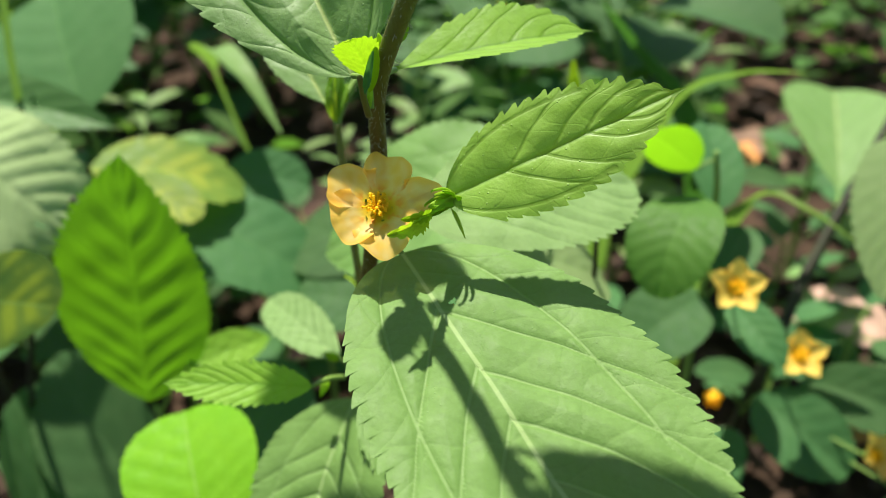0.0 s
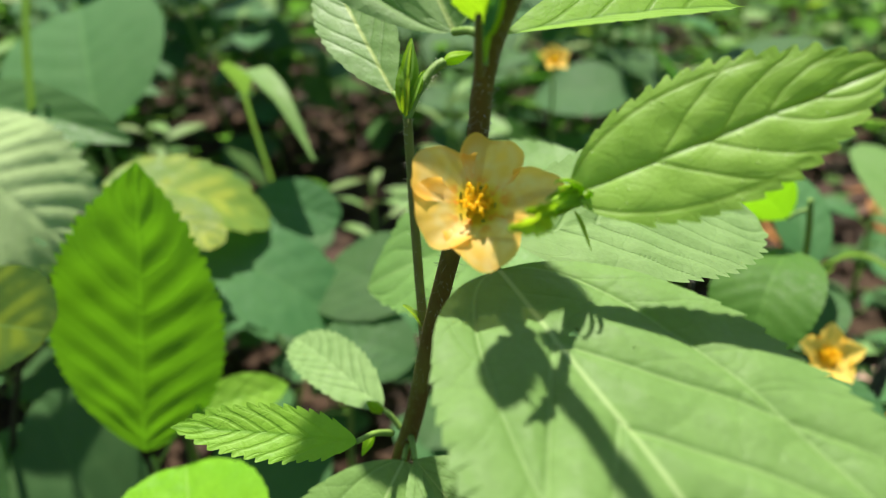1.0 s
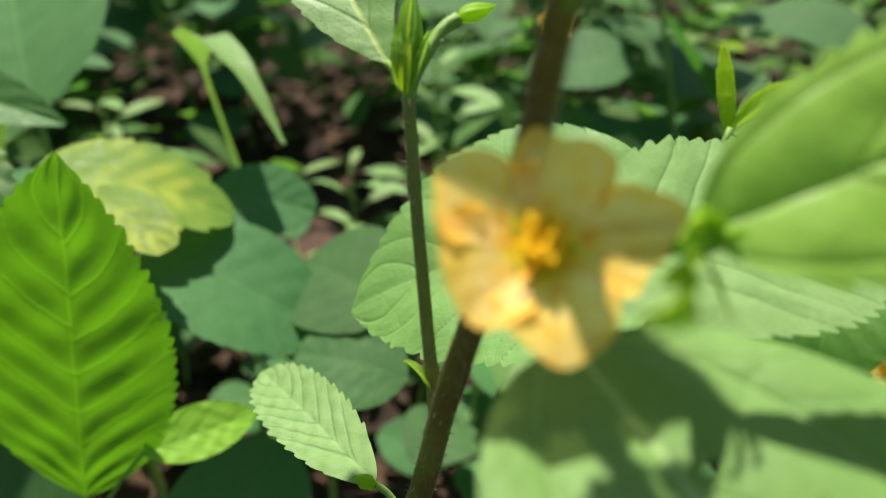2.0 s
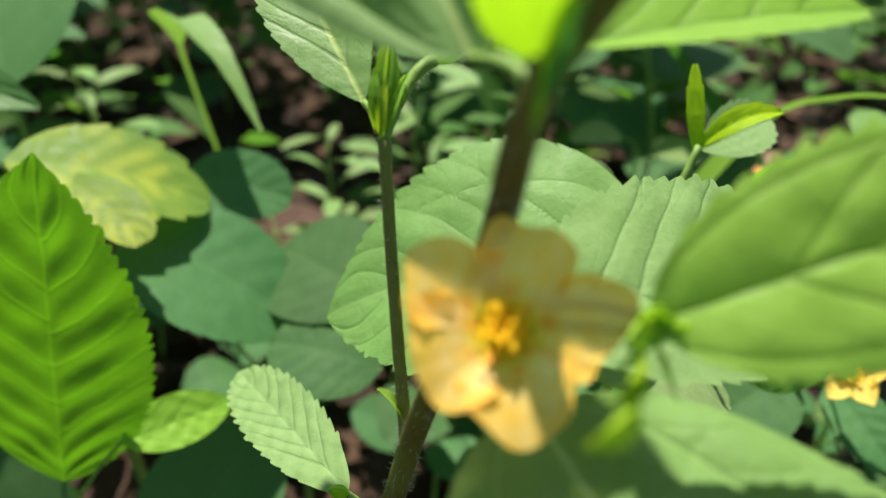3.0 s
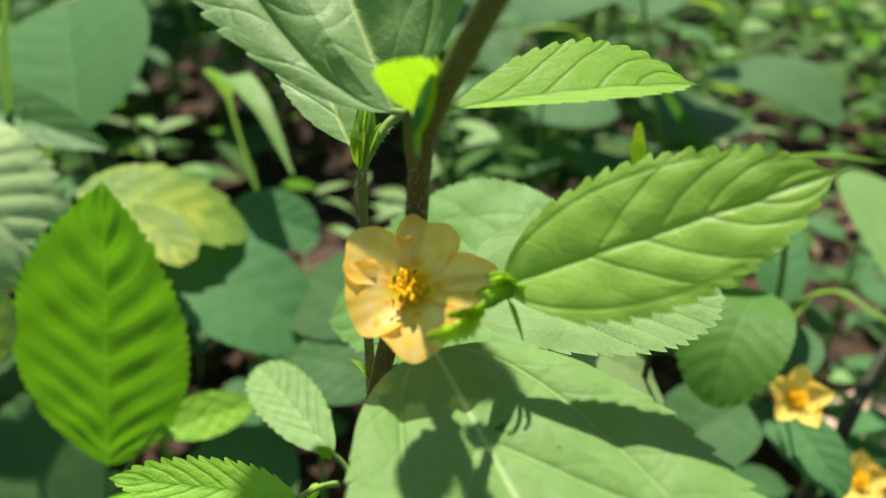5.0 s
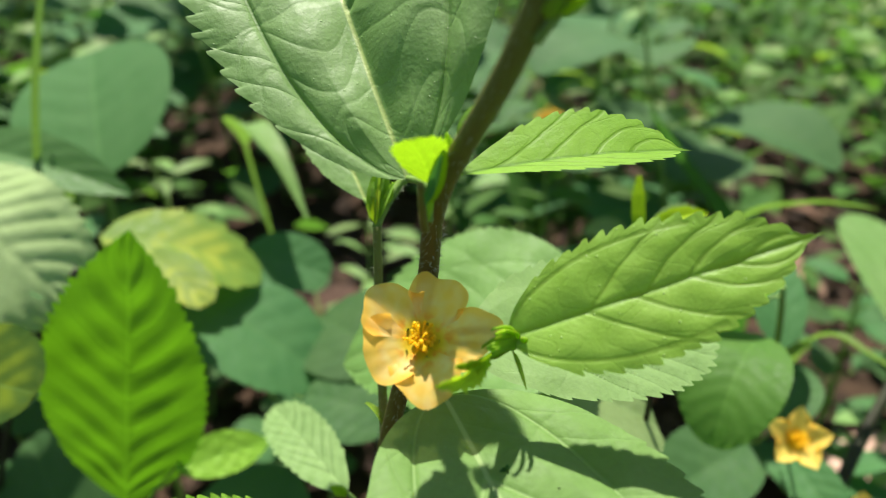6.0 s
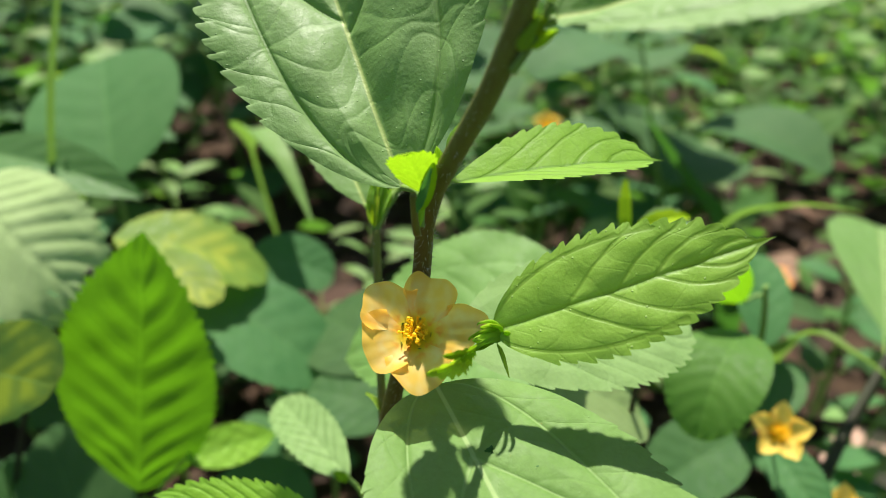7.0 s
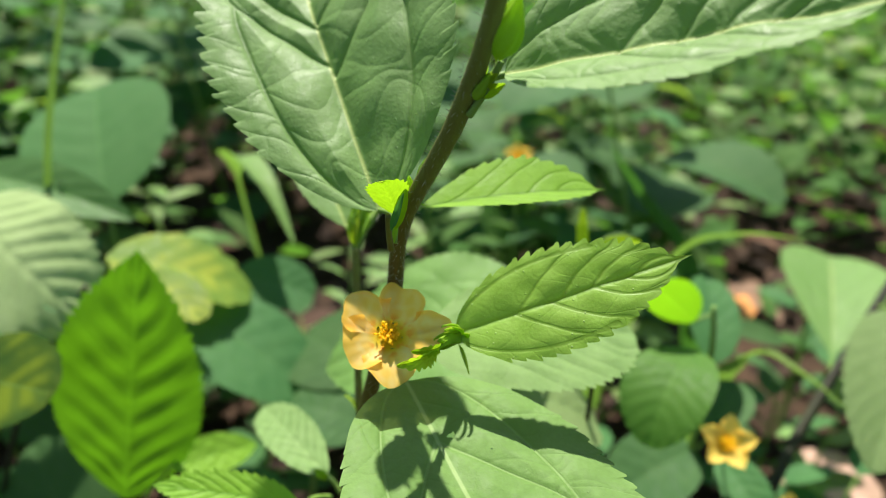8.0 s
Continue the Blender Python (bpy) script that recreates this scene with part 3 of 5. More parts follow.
def across(base, tip, normal):
    """A point beside base, so that a blade from base to tip turns its upper face to normal."""
    return Vector(base) + Vector(normal).cross(Vector(tip) - Vector(base))


def tube_mesh(name, points, radii, sides=10, bumps=0.0, seed=0, per=6):
    """A smooth tapered stalk along the points."""
    rng = random.Random(seed)
    pts = [Vector(p) for p in points]
    path, rad = [], []
    for i in range(len(pts) - 1):
        p0, p1, p2, p3 = pts[max(i - 1, 0)], pts[i], pts[i + 1], pts[min(i + 2, len(pts) - 1)]
        for j in range(per):
            t = j / per
            path.append(0.5 * ((2 * p1) + (p2 - p0) * t + (2 * p0 - 5 * p1 + 4 * p2 - p3) * t * t + (3 * p1 - p0 - 3 * p2 + p3) * t**3))
            rad.append(radii[i] * (1 - t) + radii[i + 1] * t)
    path.append(pts[-1])
    rad.append(radii[-1])
    verts, faces = [], []
    side = Vector((1, 0, 0))
    for i, p in enumerate(path):
        d = (path[min(i + 1, len(path) - 1)] - path[max(i - 1, 0)]).normalized()
        u = (side - d * side.dot(d)).normalized()
        w = d.cross(u)
        side = u
        for k in range(sides):
            a = 2 * math.pi * k / sides
            r = rad[i] * (1 + bumps * (rng.random() - 0.5))
            verts.append(p + (u * math.cos(a) + w * math.sin(a)) * r)
    n = len(path)
    for i in range(n - 1):
        for k in range(sides):
            a, b = i * sides + k, i * sides + (k + 1) % sides
            faces.append((a, b, b + sides, a + sides))
    faces.append(tuple(range(sides - 1, -1, -1)))
    faces.append(tuple((n - 1) * sides + k for k in range(sides)))
    return mesh_of(name, verts, faces)


def hair_mesh(name, points, radii, count, length, seed=0):
    """Fine short hairs standing off a stalk."""
    rng = random.Random(seed)
    pts = [Vector(p) for p in points]
    verts, faces = [], []
    for _ in range(count):
        i = rng.randrange(len(pts) - 1)
        t = rng.random()
        p = pts[i].lerp(pts[i + 1], t)
        r = radii[i] * (1 - t) + radii[i + 1] * t
        d = (pts[i + 1] - pts[i]).normalized()
        o = Vector((rng.gauss(0, 1), rng.gauss(0, 1), rng.gauss(0, 1)))
        o = (o - d * o.dot(d)).normalized()
        w = d.cross(o) * 0.000055
        a = p + o * r * 0.9
        tip = a + (o + d * rng.uniform(-0.3, 0.6)) * length * rng.uniform(0.5, 1.2)
        k = len(verts)
        verts += [a - w, a + w, a + d * 0.00009, tip]
        faces += [(k, k + 1, k + 3), (k + 1, k + 2, k + 3), (k + 2, k, k + 3)]
    return mesh_of(name, verts, faces, smooth=False)


def leaf(parent, base, tip, edge, width, material, stalk=None, label="", name="leaf", **shape):
    length = (Vector(tip) - Vector(base)).length
    shape["veins"], shape["slope"], shape["basal"] = VEINS[material.name]
    ob = part(name, blade(name, length, width, **shape), material, parent, leaf_pose(base, tip, edge), label)
    if stalk:
        pts = [stalk, (Vector(stalk) + Vector(base)) / 2 + Vector((0, 0, 0.001)), base]
        part("petiole", tube_mesh("petiole", pts, [0.0008, 0.00065, 0.0006], 7), STEM_GREEN, ob)
    return ob


def petal_mesh(name, radius, size, spread, depth, flare, skew, seed, point=0.0):
    """One petal of a bowl-shaped flower along +x: a wedge that climbs from the heart to its lobed rim and lies over its neighbour on one side."""
    rng = np.random.RandomState(seed)
    r = np.linspace(0.06, 1, 26)
    v = np.linspace(-1, 1, 27)
    R, V = np.meshgrid(r, v, indexing="ij")
    ph = rng.rand(6) * 6.28
    W = V - skew * (1 - V * V)
    ruffle, lobe = (0.25, 0.06) if point else (1.0, 0.37)
    edge = 1 - lobe * np.abs(W) ** (3.0 if point else 2.3) - point * np.abs(W) ** 0.75 + 0.062 * ruffle * np.sin(5.2 * V + ph[0]) + 0.018 * ruffle * np.sin(11 * V + ph[1])
    out = radius * size * R * (1 + (edge - 1) * R**2)
    angle = radians(spread) * V * (0.80 + 0.20 * R)
    Z = radius * depth * (R**1.35 - 1.0) - radius * flare * np.clip(R - 0.62, 0, 1) ** 2 * 3.0
    Z = Z + radius * (0.016 * R * V + 0.022 * ruffle * R**2 * np.sin(3.4 * V + ph[2]) + 0.028 * ruffle * R**4 * np.sin(7.5 * V + 3 * R + ph[3]) + 0.010 * R**2 * np.sin(19 * V + ph[4]))
    n, m = R.shape
    idx = np.arange(n * m).reshape(n, m)
    quads = np.stack([idx[:-1, :-1], idx[1:, :-1], idx[1:, 1:], idx[:-1, 1:]], -1).reshape(-1, 4).tolist()
    return mesh_of(name, np.stack([out * np.cos(angle), out * np.sin(angle), Z], -1).reshape(-1, 3), quads, np.stack([R, V], -1).reshape(-1, 2))


def ball(verts, faces, c, r, rng, seg=6, ring=4):
    k = len(verts)
    verts.append(c + Vector((0, 0, r)))
    for i in range(1, ring):
        for j in range(seg):
            a, b = math.pi * i / ring, 2 * math.pi * j / seg
            verts.append(c + Vector((math.sin(a) * math.cos(b), math.sin(a) * math.sin(b), math.cos(a))) * r)
    verts.append(c - Vector((0, 0, r)))
    last = len(verts) - 1
    for j in range(seg):
        n = (j + 1) % seg
        faces.append((k, k + 1 + j, k + 1 + n))
        for i in range(ring - 2):
            a = k + 1 + i * seg
            faces.append((a + j, a + seg + j, a + seg + n, a + n))
        a = k + 1 + (ring - 2) * seg
        faces.append((a + j, last, a + n))


def stamens(radius, depth, seed, count=30):
    """A short column in the bowl that splits into curled threads with plump anthers."""
    rng = random.Random(seed)
    verts, faces = [], []
    foot = Vector((0, 0, -depth * radius))
    for i in range(count):
        a = 2.4 * i + rng.uniform(-0.3, 0.3)
        o = Vector((math.cos(a), math.sin(a), 0))
        wide, tall = radius * (0.05 + 0.24 * rng.random() ** 0.8), radius * rng.uniform(0.16, 0.42)
        knee = foot + o * wide * 0.45 + Vector((0, 0, tall * 0.75))
        tip = foot + o * wide + Vector((rng.uniform(-1, 1), rng.uniform(-1, 1), 0)) * radius * 0.03 + Vector((0, 0, tall))
        k = len(verts)
        for p, w in ((foot + o * radius * 0.03, 0.030), (knee, 0.022), (tip, 0.020)):
            d = (tip - foot).normalized()
            x = d.orthogonal().normalized() * w * radius
            y = d.cross(x)
            verts += [p + x, p - x * 0.5 + y, p - x * 0.5 - y]
        for h in (0, 3):
            faces += [(k + h, k + h + 1, k + h + 4, k + h + 3), (k + h + 1, k + h + 2, k + h + 5, k + h + 4), (k + h + 2, k + h, k + h + 3, k + h + 5)]
        ball(verts, faces, tip, radius * rng.uniform(0.030, 0.048), rng)
        if rng.random() < 0.6:
            ball(verts, faces, tip + Vector((rng.uniform(-1, 1), rng.uniform(-1, 1), 0.5)) * radius * 0.045, radius * rng.uniform(0.024, 0.036), rng)
    ball(verts, faces, foot + Vector((0, 0, 0.06 * radius)), radius * 0.15, rng, 10, 7)
    return mesh_of("stamens", verts, faces)


def facing(center, normal, up=(0, 0, 1)):
    z = Vector(normal).normalized()
    y = Vector(up) - z * Vector(up).dot(z)
    y.normalize()
    m = Matrix((y.cross(z), y, z)).transposed().to_4x4()
    m.translation = center
    return m


def calyx_mesh(radius, length):
    """Five green sepals joined in a cup behind the petals."""
    verts, faces, rings = [], [], 7
    for i in range(rings):
        t = i / (rings - 1)
        for j in range(20):
            a = 2 * math.pi * j / 20
            point = 1 + (0.25 if j % 4 == 0 else -0.08) * t**3
            r = radius * (0.25 + 0.75 * t**0.6) * (1 - 0.1 * t)
            verts.append((math.cos(a) * r, math.sin(a) * r, -length * (1 - t) * 1.0 + length * (point - 1) * 1.6))
    for i in range(rings - 1):
        for j in range(20):
            n = (j + 1) % 20
            faces.append((i * 20 + j, i * 20 + n, i * 20 + 20 + n, i * 20 + 20 + j))
    faces.append(tuple(range(19, -1, -1)))
    return mesh_of("calyx", verts, faces)


def flower(parent, center, normal, radius, petals, material, stalk=None, seed=0, point=0.0, depth=0.45):
    """A five-petalled bowl of a flower: the stamens, with each petal and the calyx below them. petals: degrees, size, spread, flare, skew."""
    m = facing(center, normal)
    core = part("flower", stamens(radius, depth, seed), ANTHER, parent, m, "small five-petalled flower with a golden heart")
    for i, (deg, size, spread, flare, skew) in enumerate(petals):
        part("petal", petal_mesh("petal", radius, size, spread, depth, flare, skew, seed * 10 + i, point=point), material, core, m @ pose(0, 0, 0, 0, 0, deg))
    part("calyx", calyx_mesh(radius * 0.36, radius * 0.5), STEM_GREEN, core, m @ pose(0, 0, -radius * (depth + 0.02)))
    if stalk:
        end = m @ Vector((0, 0, -radius * (depth + 0.45)))
        part("flower_stalk", tube_mesh("flower_stalk", [stalk, (Vector(stalk) + end) / 2 - Vector((0, 0, 0.002)), end], [0.0006, 0.0005, 0.0006], 7), STEM_GREEN, core)
    return core


def bud_mesh(length, radius, seed=0, ribs=5):
    """A pointed bud of folded sepals, from its base along +z."""
    verts, faces, rings, seg = [], [], 14, 25
    for i in range(rings):
        t = i / (rings - 1)
        prof = math.sin(math.pi * min(1, t * 1.0) ** 0.75) ** 0.8 * (1 - 0.35 * t) + 0.05 + (0.12 if t < 0.05 else 0)
        for j in range(seg):
            a = 2 * math.pi * j / seg + 0.9 * t
            r = radius * prof * (1 + 0.16 * math.cos(ribs * (a - 0.9 * t)))
            verts.append((math.cos(a) * r, math.sin(a) * r, length * t))
    for i in range(rings - 1):
        for j in range(seg):
            n = (j + 1) % seg
            faces.append((i * seg + j, i * seg + n, (i + 1) * seg + n, (i + 1) * seg + j))
    faces.append(tuple(range(seg - 1, -1, -1)))
    faces.append(tuple((rings - 1) * seg + j for j in range(seg)))
    return mesh_of("bud", verts, faces)


def bud(parent, base, tip, radius, material, label="", name="bud"):
    base, tip = Vector(base), Vector(tip)
    return part(name, bud_mesh((tip - base).length, radius), material, parent, facing(base, tip - base, (0.3, 1, 0.2)), label)


# ---- ground ----
def ground_mesh():
    xs = np.concatenate([[-400, -60, -12], np.linspace(-4, 4, 90), [12, 60, 400]])
    ys = np.concatenate([[-400, -60, -10], np.linspace(-2, 6, 90), [14, 60, 400]])
    verts, faces = [], []
    for y in ys:
        for x in xs:
            near = max(0.0, 1 - max(abs(x), abs(y - 1.5)) / 5)
            z = (0.03 * noise.noise((x * 1.7, y * 1.7, 0.3)) + 0.012 * noise.noise((x * 9, y * 9, 2.0))) * near
            verts.append((x, y, z - 0.008))
    w = len(xs)
    for j in range(len(ys) - 1):
        for i in range(w - 1):
            faces.append((j * w + i, j * w + i + 1, j * w + w + i + 1, j * w + w + i))
    return mesh_of("ground", verts, faces)


tagged(part("ground", ground_mesh(), SOIL, None), "dark brown soil under fallen leaves and weeds", "ground", kind="structure")

# ---- the flowering plant ----
plant = thing("flowering_plant", (-0.004, 0.300, 0.0), "leafy weed with a hairy brown stem and one apricot flower", "plant")
STALK = [(-0.004, 0.300, -0.01), (-0.002, 0.292, 0.10), (0.001, 0.284, 0.200), (0.011, 0.268, 0.256), (0.0155, 0.2625, 0.282),
         (0.0235, 0.2515, 0.322), (0.0265, 0.2445, 0.345), (0.037, 0.231, 0.372), (0.0425, 0.221, 0.398), (0.042, 0.208, 0.435), (0.036, 0.198, 0.48)]
THICK = [0.00320, 0.00300, 0.00280, 0.00206, 0.00189, 0.00172, 0.00163, 0.00172, 0.00146, 0.00129, 0.00103]
part("stem", tube_mesh("stem", STALK, THICK, 14, 0.05, 1, 8), STEM, plant, label="hairy brown-green stem")
part("stem_hairs", hair_mesh("stem_hairs", STALK[2:], THICK[2:], 1500, 0.0012, 3), HAIR, plant)

BRANCH = [(0.0138, 0.2656, 0.2740), (0.0128, 0.2700, 0.2840), (0.0112, 0.2790, 0.3010), (0.0100, 0.287, 0.317), (0.0118, 0.2885, 0.3235), (0.018, 0.292, 0.331), (0.024, 0.294, 0.337)]
BTHICK = [0.0012, 0.0010, 0.00095, 0.00098, 0.0010, 0.0009, 0.0007]
part("branch", tube_mesh("branch", BRANCH[:4], BTHICK[:4], 10, 0.05, 2, 8), STEM_OLIVE, plant, label="thin olive side branch")
part("branch_hairs", hair_mesh("branch_hairs", BRANCH[:4], BTHICK, 170, 0.0010, 4), HAIR, plant)

# the toothed leaf beside the flower
veined_leaf(plant, (0.0380, 0.2382, 0.3240), (0.0825, 0.2412, 0.3432), (0.0380, 0.2482, 0.3352), 0.0202, SKIN_TOOTHED, stalk=(0.0300, 0.2490, 0.3170),
            label="bright green toothed leaf with sunken veins", a=0.60, b=0.84, point=0.05, teeth=17, tooth=0.056, bare=0.08, fold=0.17, arch=0.0, side_arch=0.26, first=0.24, pairs=4, reach=0.30, basal=0.78,
            puff=0.00016, groove=0.000035, rough=0.00010, seed=2, cols=60, keel=-4.0)
# the wide leaf above
veined_leaf(plant, (0.0208, 0.2525, 0.3438), (-0.0150, 0.3250, 0.3967), (-0.0210, 0.2899, 0.3643), 0.0525, SKIN, stalk=(0.0262, 0.2452, 0.3440),
            label="broad toothed leaf seen from above", a=0.63, b=0.80, teeth=24, tooth=0.036, bare=0.10, fold=0.34, arch=0.03, side_arch=-0.06, first=0.34, pairs=4, reach=0.36, basal=0.58,
            puff=0.0018, groove=0.00034, rough=0.00042, quilt=0.00015, seed=5, cols=80, left=1.20, right=0.90)
# the thin leaf pointing away
veined_leaf(plant, (0.0283, 0.2610, 0.3411), (0.0707, 0.2748, 0.3419), (0.0283, 0.2800, 0.3446), 0.0175, SKIN_FRESH, stalk=(0.0262, 0.2455, 0.3440),
            a=1.0, b=0.80, point=0.05, left=0.75, right=1.1, teeth=14, tooth=0.055, bare=0.2, fold=0.32, arch=0.03, first=0.12, pairs=4, reach=0.34, basal=0.0, puff=0.00004, groove=0.00005, rough=0.00003, seed=6, cols=30)
# the upper leaf, level
veined_leaf(plant, (0.0440, 0.2315, 0.3784), (0.0950, 0.2198, 0.3938), (0.0440, 0.2560, 0.3900), 0.040, SKIN, stalk=(0.0375, 0.2305, 0.3740),
            label="broad upper leaf with raised pale midrib", a=0.6, b=0.85, teeth=20, tooth=0.028, fold=0.46, arch=0.0, first=0.30, pairs=4, reach=0.34, basal=0.55,
            puff=0.0007, groove=0.00018, rough=0.0002, quilt=0.0002, wave=0.006, left=0.78, right=0.80, seed=7, cols=44)
# the large leaf under the flower
veined_leaf(plant, (0.0279, 0.2405, 0.3095), (0.0690, 0.1550, 0.2970), (0.0550, 0.2534, 0.3095), 0.056, SKIN_BROAD, stalk=(0.0190, 0.2580, 0.3040),
            label="largest leaf, dappled with leaf shadows", a=0.45, b=0.56, teeth=30, tooth=0.022, bare=0.14, fold=0.05, arch=0.015, first=0.17, pairs=5, reach=0.40, basal=0.56,
            puff=0.0010, groove=0.00026, rough=0.00022, quilt=0.00012, wave=0.003, seed=8, cols=60, left=0.82, right=1.04, hole=[(0.0178, 0.0030, 0.00065), (0.0240, 0.0085, 0.00022)])
# the pale leaf of the same node, pointing away behind the toothed one
veined_leaf(plant, (0.0310, 0.2620, 0.3030), (0.0880, 0.2960, 0.2900), (0.0534, 0.3044, 0.3054), 0.0355, SKIN_PALE, stalk=(0.0195, 0.2580, 0.3035),
            label="pale ribbed toothed leaf", a=0.6, b=0.72, teeth=18, tooth=0.035, fold=0.10, arch=0.05, first=0.12, pairs=6, reach=0.30, basal=0.0, puff=0.0004, groove=0.0001, rough=0.0002, seed=48, cols=36)
# the small leaf at the lower node
veined_leaf(plant, (0.0010, 0.2480, 0.2650), (-0.0352, 0.2470, 0.2690), (0.0010, 0.2590, 0.2715), 0.0102, SKIN_LIGHT, stalk=(0.0060, 0.2620, 0.2540),
            label="small narrow toothed leaf", a=0.66, b=0.98, teeth=15, tooth=0.085, bare=0.05, fold=0.14, arch=0.03, first=0.08, pairs=6, reach=0.26, basal=0.0,
            puff=0.00004, groove=0.00003, rough=0.00003, seed=9, cols=24)
# further leaves round the lower node
veined_leaf(plant, (0.0020, 0.2760, 0.2480), (-0.0300, 0.3220, 0.2340), (-0.0300, 0.2900, 0.2340), 0.0150, SKIN_PALE, stalk=(0.0065, 0.2730, 0.2450),
            a=0.62, b=0.70, teeth=15, tooth=0.055, fold=0.16, arch=0.05, first=0.1, pairs=6, reach=0.28, basal=0.0, puff=0.00010, groove=0.00005, rough=0.0001, seed=10, cols=24)
veined_leaf(plant, (0.0083, 0.2619, 0.2458), (-0.0077, 0.2214, 0.2156), (-0.0225, 0.2500, 0.2224), 0.042, SKIN_BROAD, stalk=(0.0085, 0.2690, 0.2430),
            a=0.6, b=0.75, teeth=18, tooth=0.03, fold=0.12, arch=0.06, first=0.2, puff=0.0005, rough=0.0002, seed=11, cols=30)
leaf(plant, (0.0110, 0.2600, 0.2480), (0.0330, 0.2380, 0.2330), (0.0200, 0.2700, 0.2500), 0.022, LEAF, stalk=(0.0095, 0.2680, 0.2470),
     a=0.7, b=0.75, teeth=12, tooth=0.06, fold=0.3, arch=0.05, veins=7, seed=12, cols=10)
# leaf on the side branch, behind the wide one
veined_leaf(plant, (0.0067, 0.2926, 0.3205), (-0.0118, 0.3279, 0.3394), across((0.0067, 0.2926, 0.3205), (-0.0118, 0.3279, 0.3394), (-0.2, -0.6, 0.75)), 0.0165, SKIN, stalk=(0.0092, 0.2887, 0.3175),
            a=0.85, b=0.9, teeth=14, tooth=0.03, fold=0.15, arch=0.03, first=0.15, pairs=5, basal=0.0, puff=0.00008, groove=0.00005, rough=0.00005, seed=13, cols=24)
# small young leaf and the growth in the axil
leaf(plant, (0.0254, 0.2430, 0.3472), (0.0232, 0.2357, 0.3567), (0.0204, 0.2400, 0.3500), 0.0074, LEAF_YOUNG, stalk=(0.0250, 0.2402, 0.3425),
     label="tiny yellow-green young leaf", name="young_leaf", a=0.65, b=0.62, teeth=9, tooth=0.07, fold=0.30, arch=0.06, puff=0.0004, seed=14, cols=10)
leaf(plant, (0.0256, 0.2376, 0.3467), (0.0274, 0.2397, 0.3541), (0.0237, 0.2377, 0.3471), 0.0023, LEAF_YOUNG,
     name="young_leaf", a=0.6, b=0.7, teeth=5, tooth=0.03, fold=0.4, arch=0.05, puff=0.00004, seed=15, cols=6)
leaf(plant, (0.0251, 0.2347, 0.3477), (0.0273, 0.2356, 0.3550), (0.0237, 0.2348, 0.3480), 0.0014, LEAF_DULL,
     name="stipule", a=0.5, b=0.9, teeth=2, tooth=0.0, fold=0.5, arch=0.05, puff=0.0, seed=16, cols=3)
leaf(plant, (0.0248, 0.2395, 0.3421), (0.0259, 0.2375, 0.3485), (0.0239, 0.2396, 0.3422), 0.0010, LEAF_FRESH,
     name="stipule", a=0.5, b=0.6, teeth=2, tooth=0.0, fold=0.5, arch=0.03, puff=0.0, seed=95, cols=3)
part("shoot", tube_mesh("shoot", [(0.0246, 0.2402, 0.3412), (0.0244, 0.2380, 0.3456), (0.0244, 0.2361, 0.3503)], [0.0007, 0.0006, 0.0005], 8), STEM, plant)
bud(plant, (0.0295, 0.2475, 0.3515), (0.0325, 0.2500, 0.3585), 0.0020, LEAF_FRESH)
bud(plant, (0.0278, 0.2470, 0.3495), (0.0272, 0.2470, 0.3540), 0.0011, LEAF_BUD)
# node with buds under the upper leaf
bud(plant, (0.0425, 0.2265, 0.3822), (0.0452, 0.2252, 0.3922), 0.0026, LEAF_BUD, "plump green flower bud")
bud(plant, (0.0392, 0.2280, 0.3750), (0.0415, 0.2268, 0.3797), 0.0011, LEAF_BUD)
bud(plant, (0.0400, 0.2280, 0.3770), (0.0432, 0.2270, 0.3805), 0.0009, LEAF_YOUNG)
leaf(plant, (0.0424, 0.2262, 0.3815), (0.0432, 0.2250, 0.3905), across((0.0424, 0.2262, 0.3815), (0.0432, 0.2250, 0.3905), (0.2, -0.9, 0.3)), 0.0022, LEAF_BUD, name="sepal",
     a=0.5, b=0.9, teeth=4, tooth=0.0, fold=0.7, arch=0.08, puff=0.0, seed=91, cols=4)
leaf(plant, (0.0428, 0.2266, 0.3815), (0.0456, 0.2256, 0.3900), across((0.0428, 0.2266, 0.3815), (0.0456, 0.2256, 0.3900), (0.2, -0.9, 0.3)), 0.0026, LEAF_YOUNG, name="sepal",
     a=0.5, b=0.9, teeth=4, tooth=0.0, fold=0.7, arch=0.08, puff=0.0, seed=92, cols=4)
leaf(plant, (0.0395, 0.2278, 0.3760), (0.0408, 0.2262, 0.3835), across((0.0395, 0.2278, 0.3760), (0.0408, 0.2262, 0.3835), (0.2, -0.9, 0.3)), 0.0026, LEAF_YOUNG, name="sepal",
     a=0.5, b=0.9, teeth=4, tooth=0.0, fold=0.7, arch=0.08, puff=0.0, seed=93, cols=4)
leaf(plant, (0.0402, 0.2284, 0.3757), (0.0440, 0.2272, 0.3780), across((0.0402, 0.2284, 0.3757), (0.0440, 0.2272, 0.3780), (0.2, -0.9, 0.3)), 0.0022, LEAF_YOUNG, name="sepal",
     a=0.5, b=0.9, teeth=4, tooth=0.0, fold=0.7, arch=0.08, puff=0.0, seed=94, cols=4)
part("bud_stalk", tube_mesh("bud_stalk", [(0.0385, 0.2290, 0.3720), (0.0410, 0.2280, 0.3765), (0.0430, 0.2270, 0.3815)], [0.0007, 0.0006, 0.0006], 7), STEM_GREEN, plant)
bud(plant, (0.0385, 0.2285, 0.3760), (0.0405, 0.2272, 0.3835), 0.0013, LEAF_FRESH)
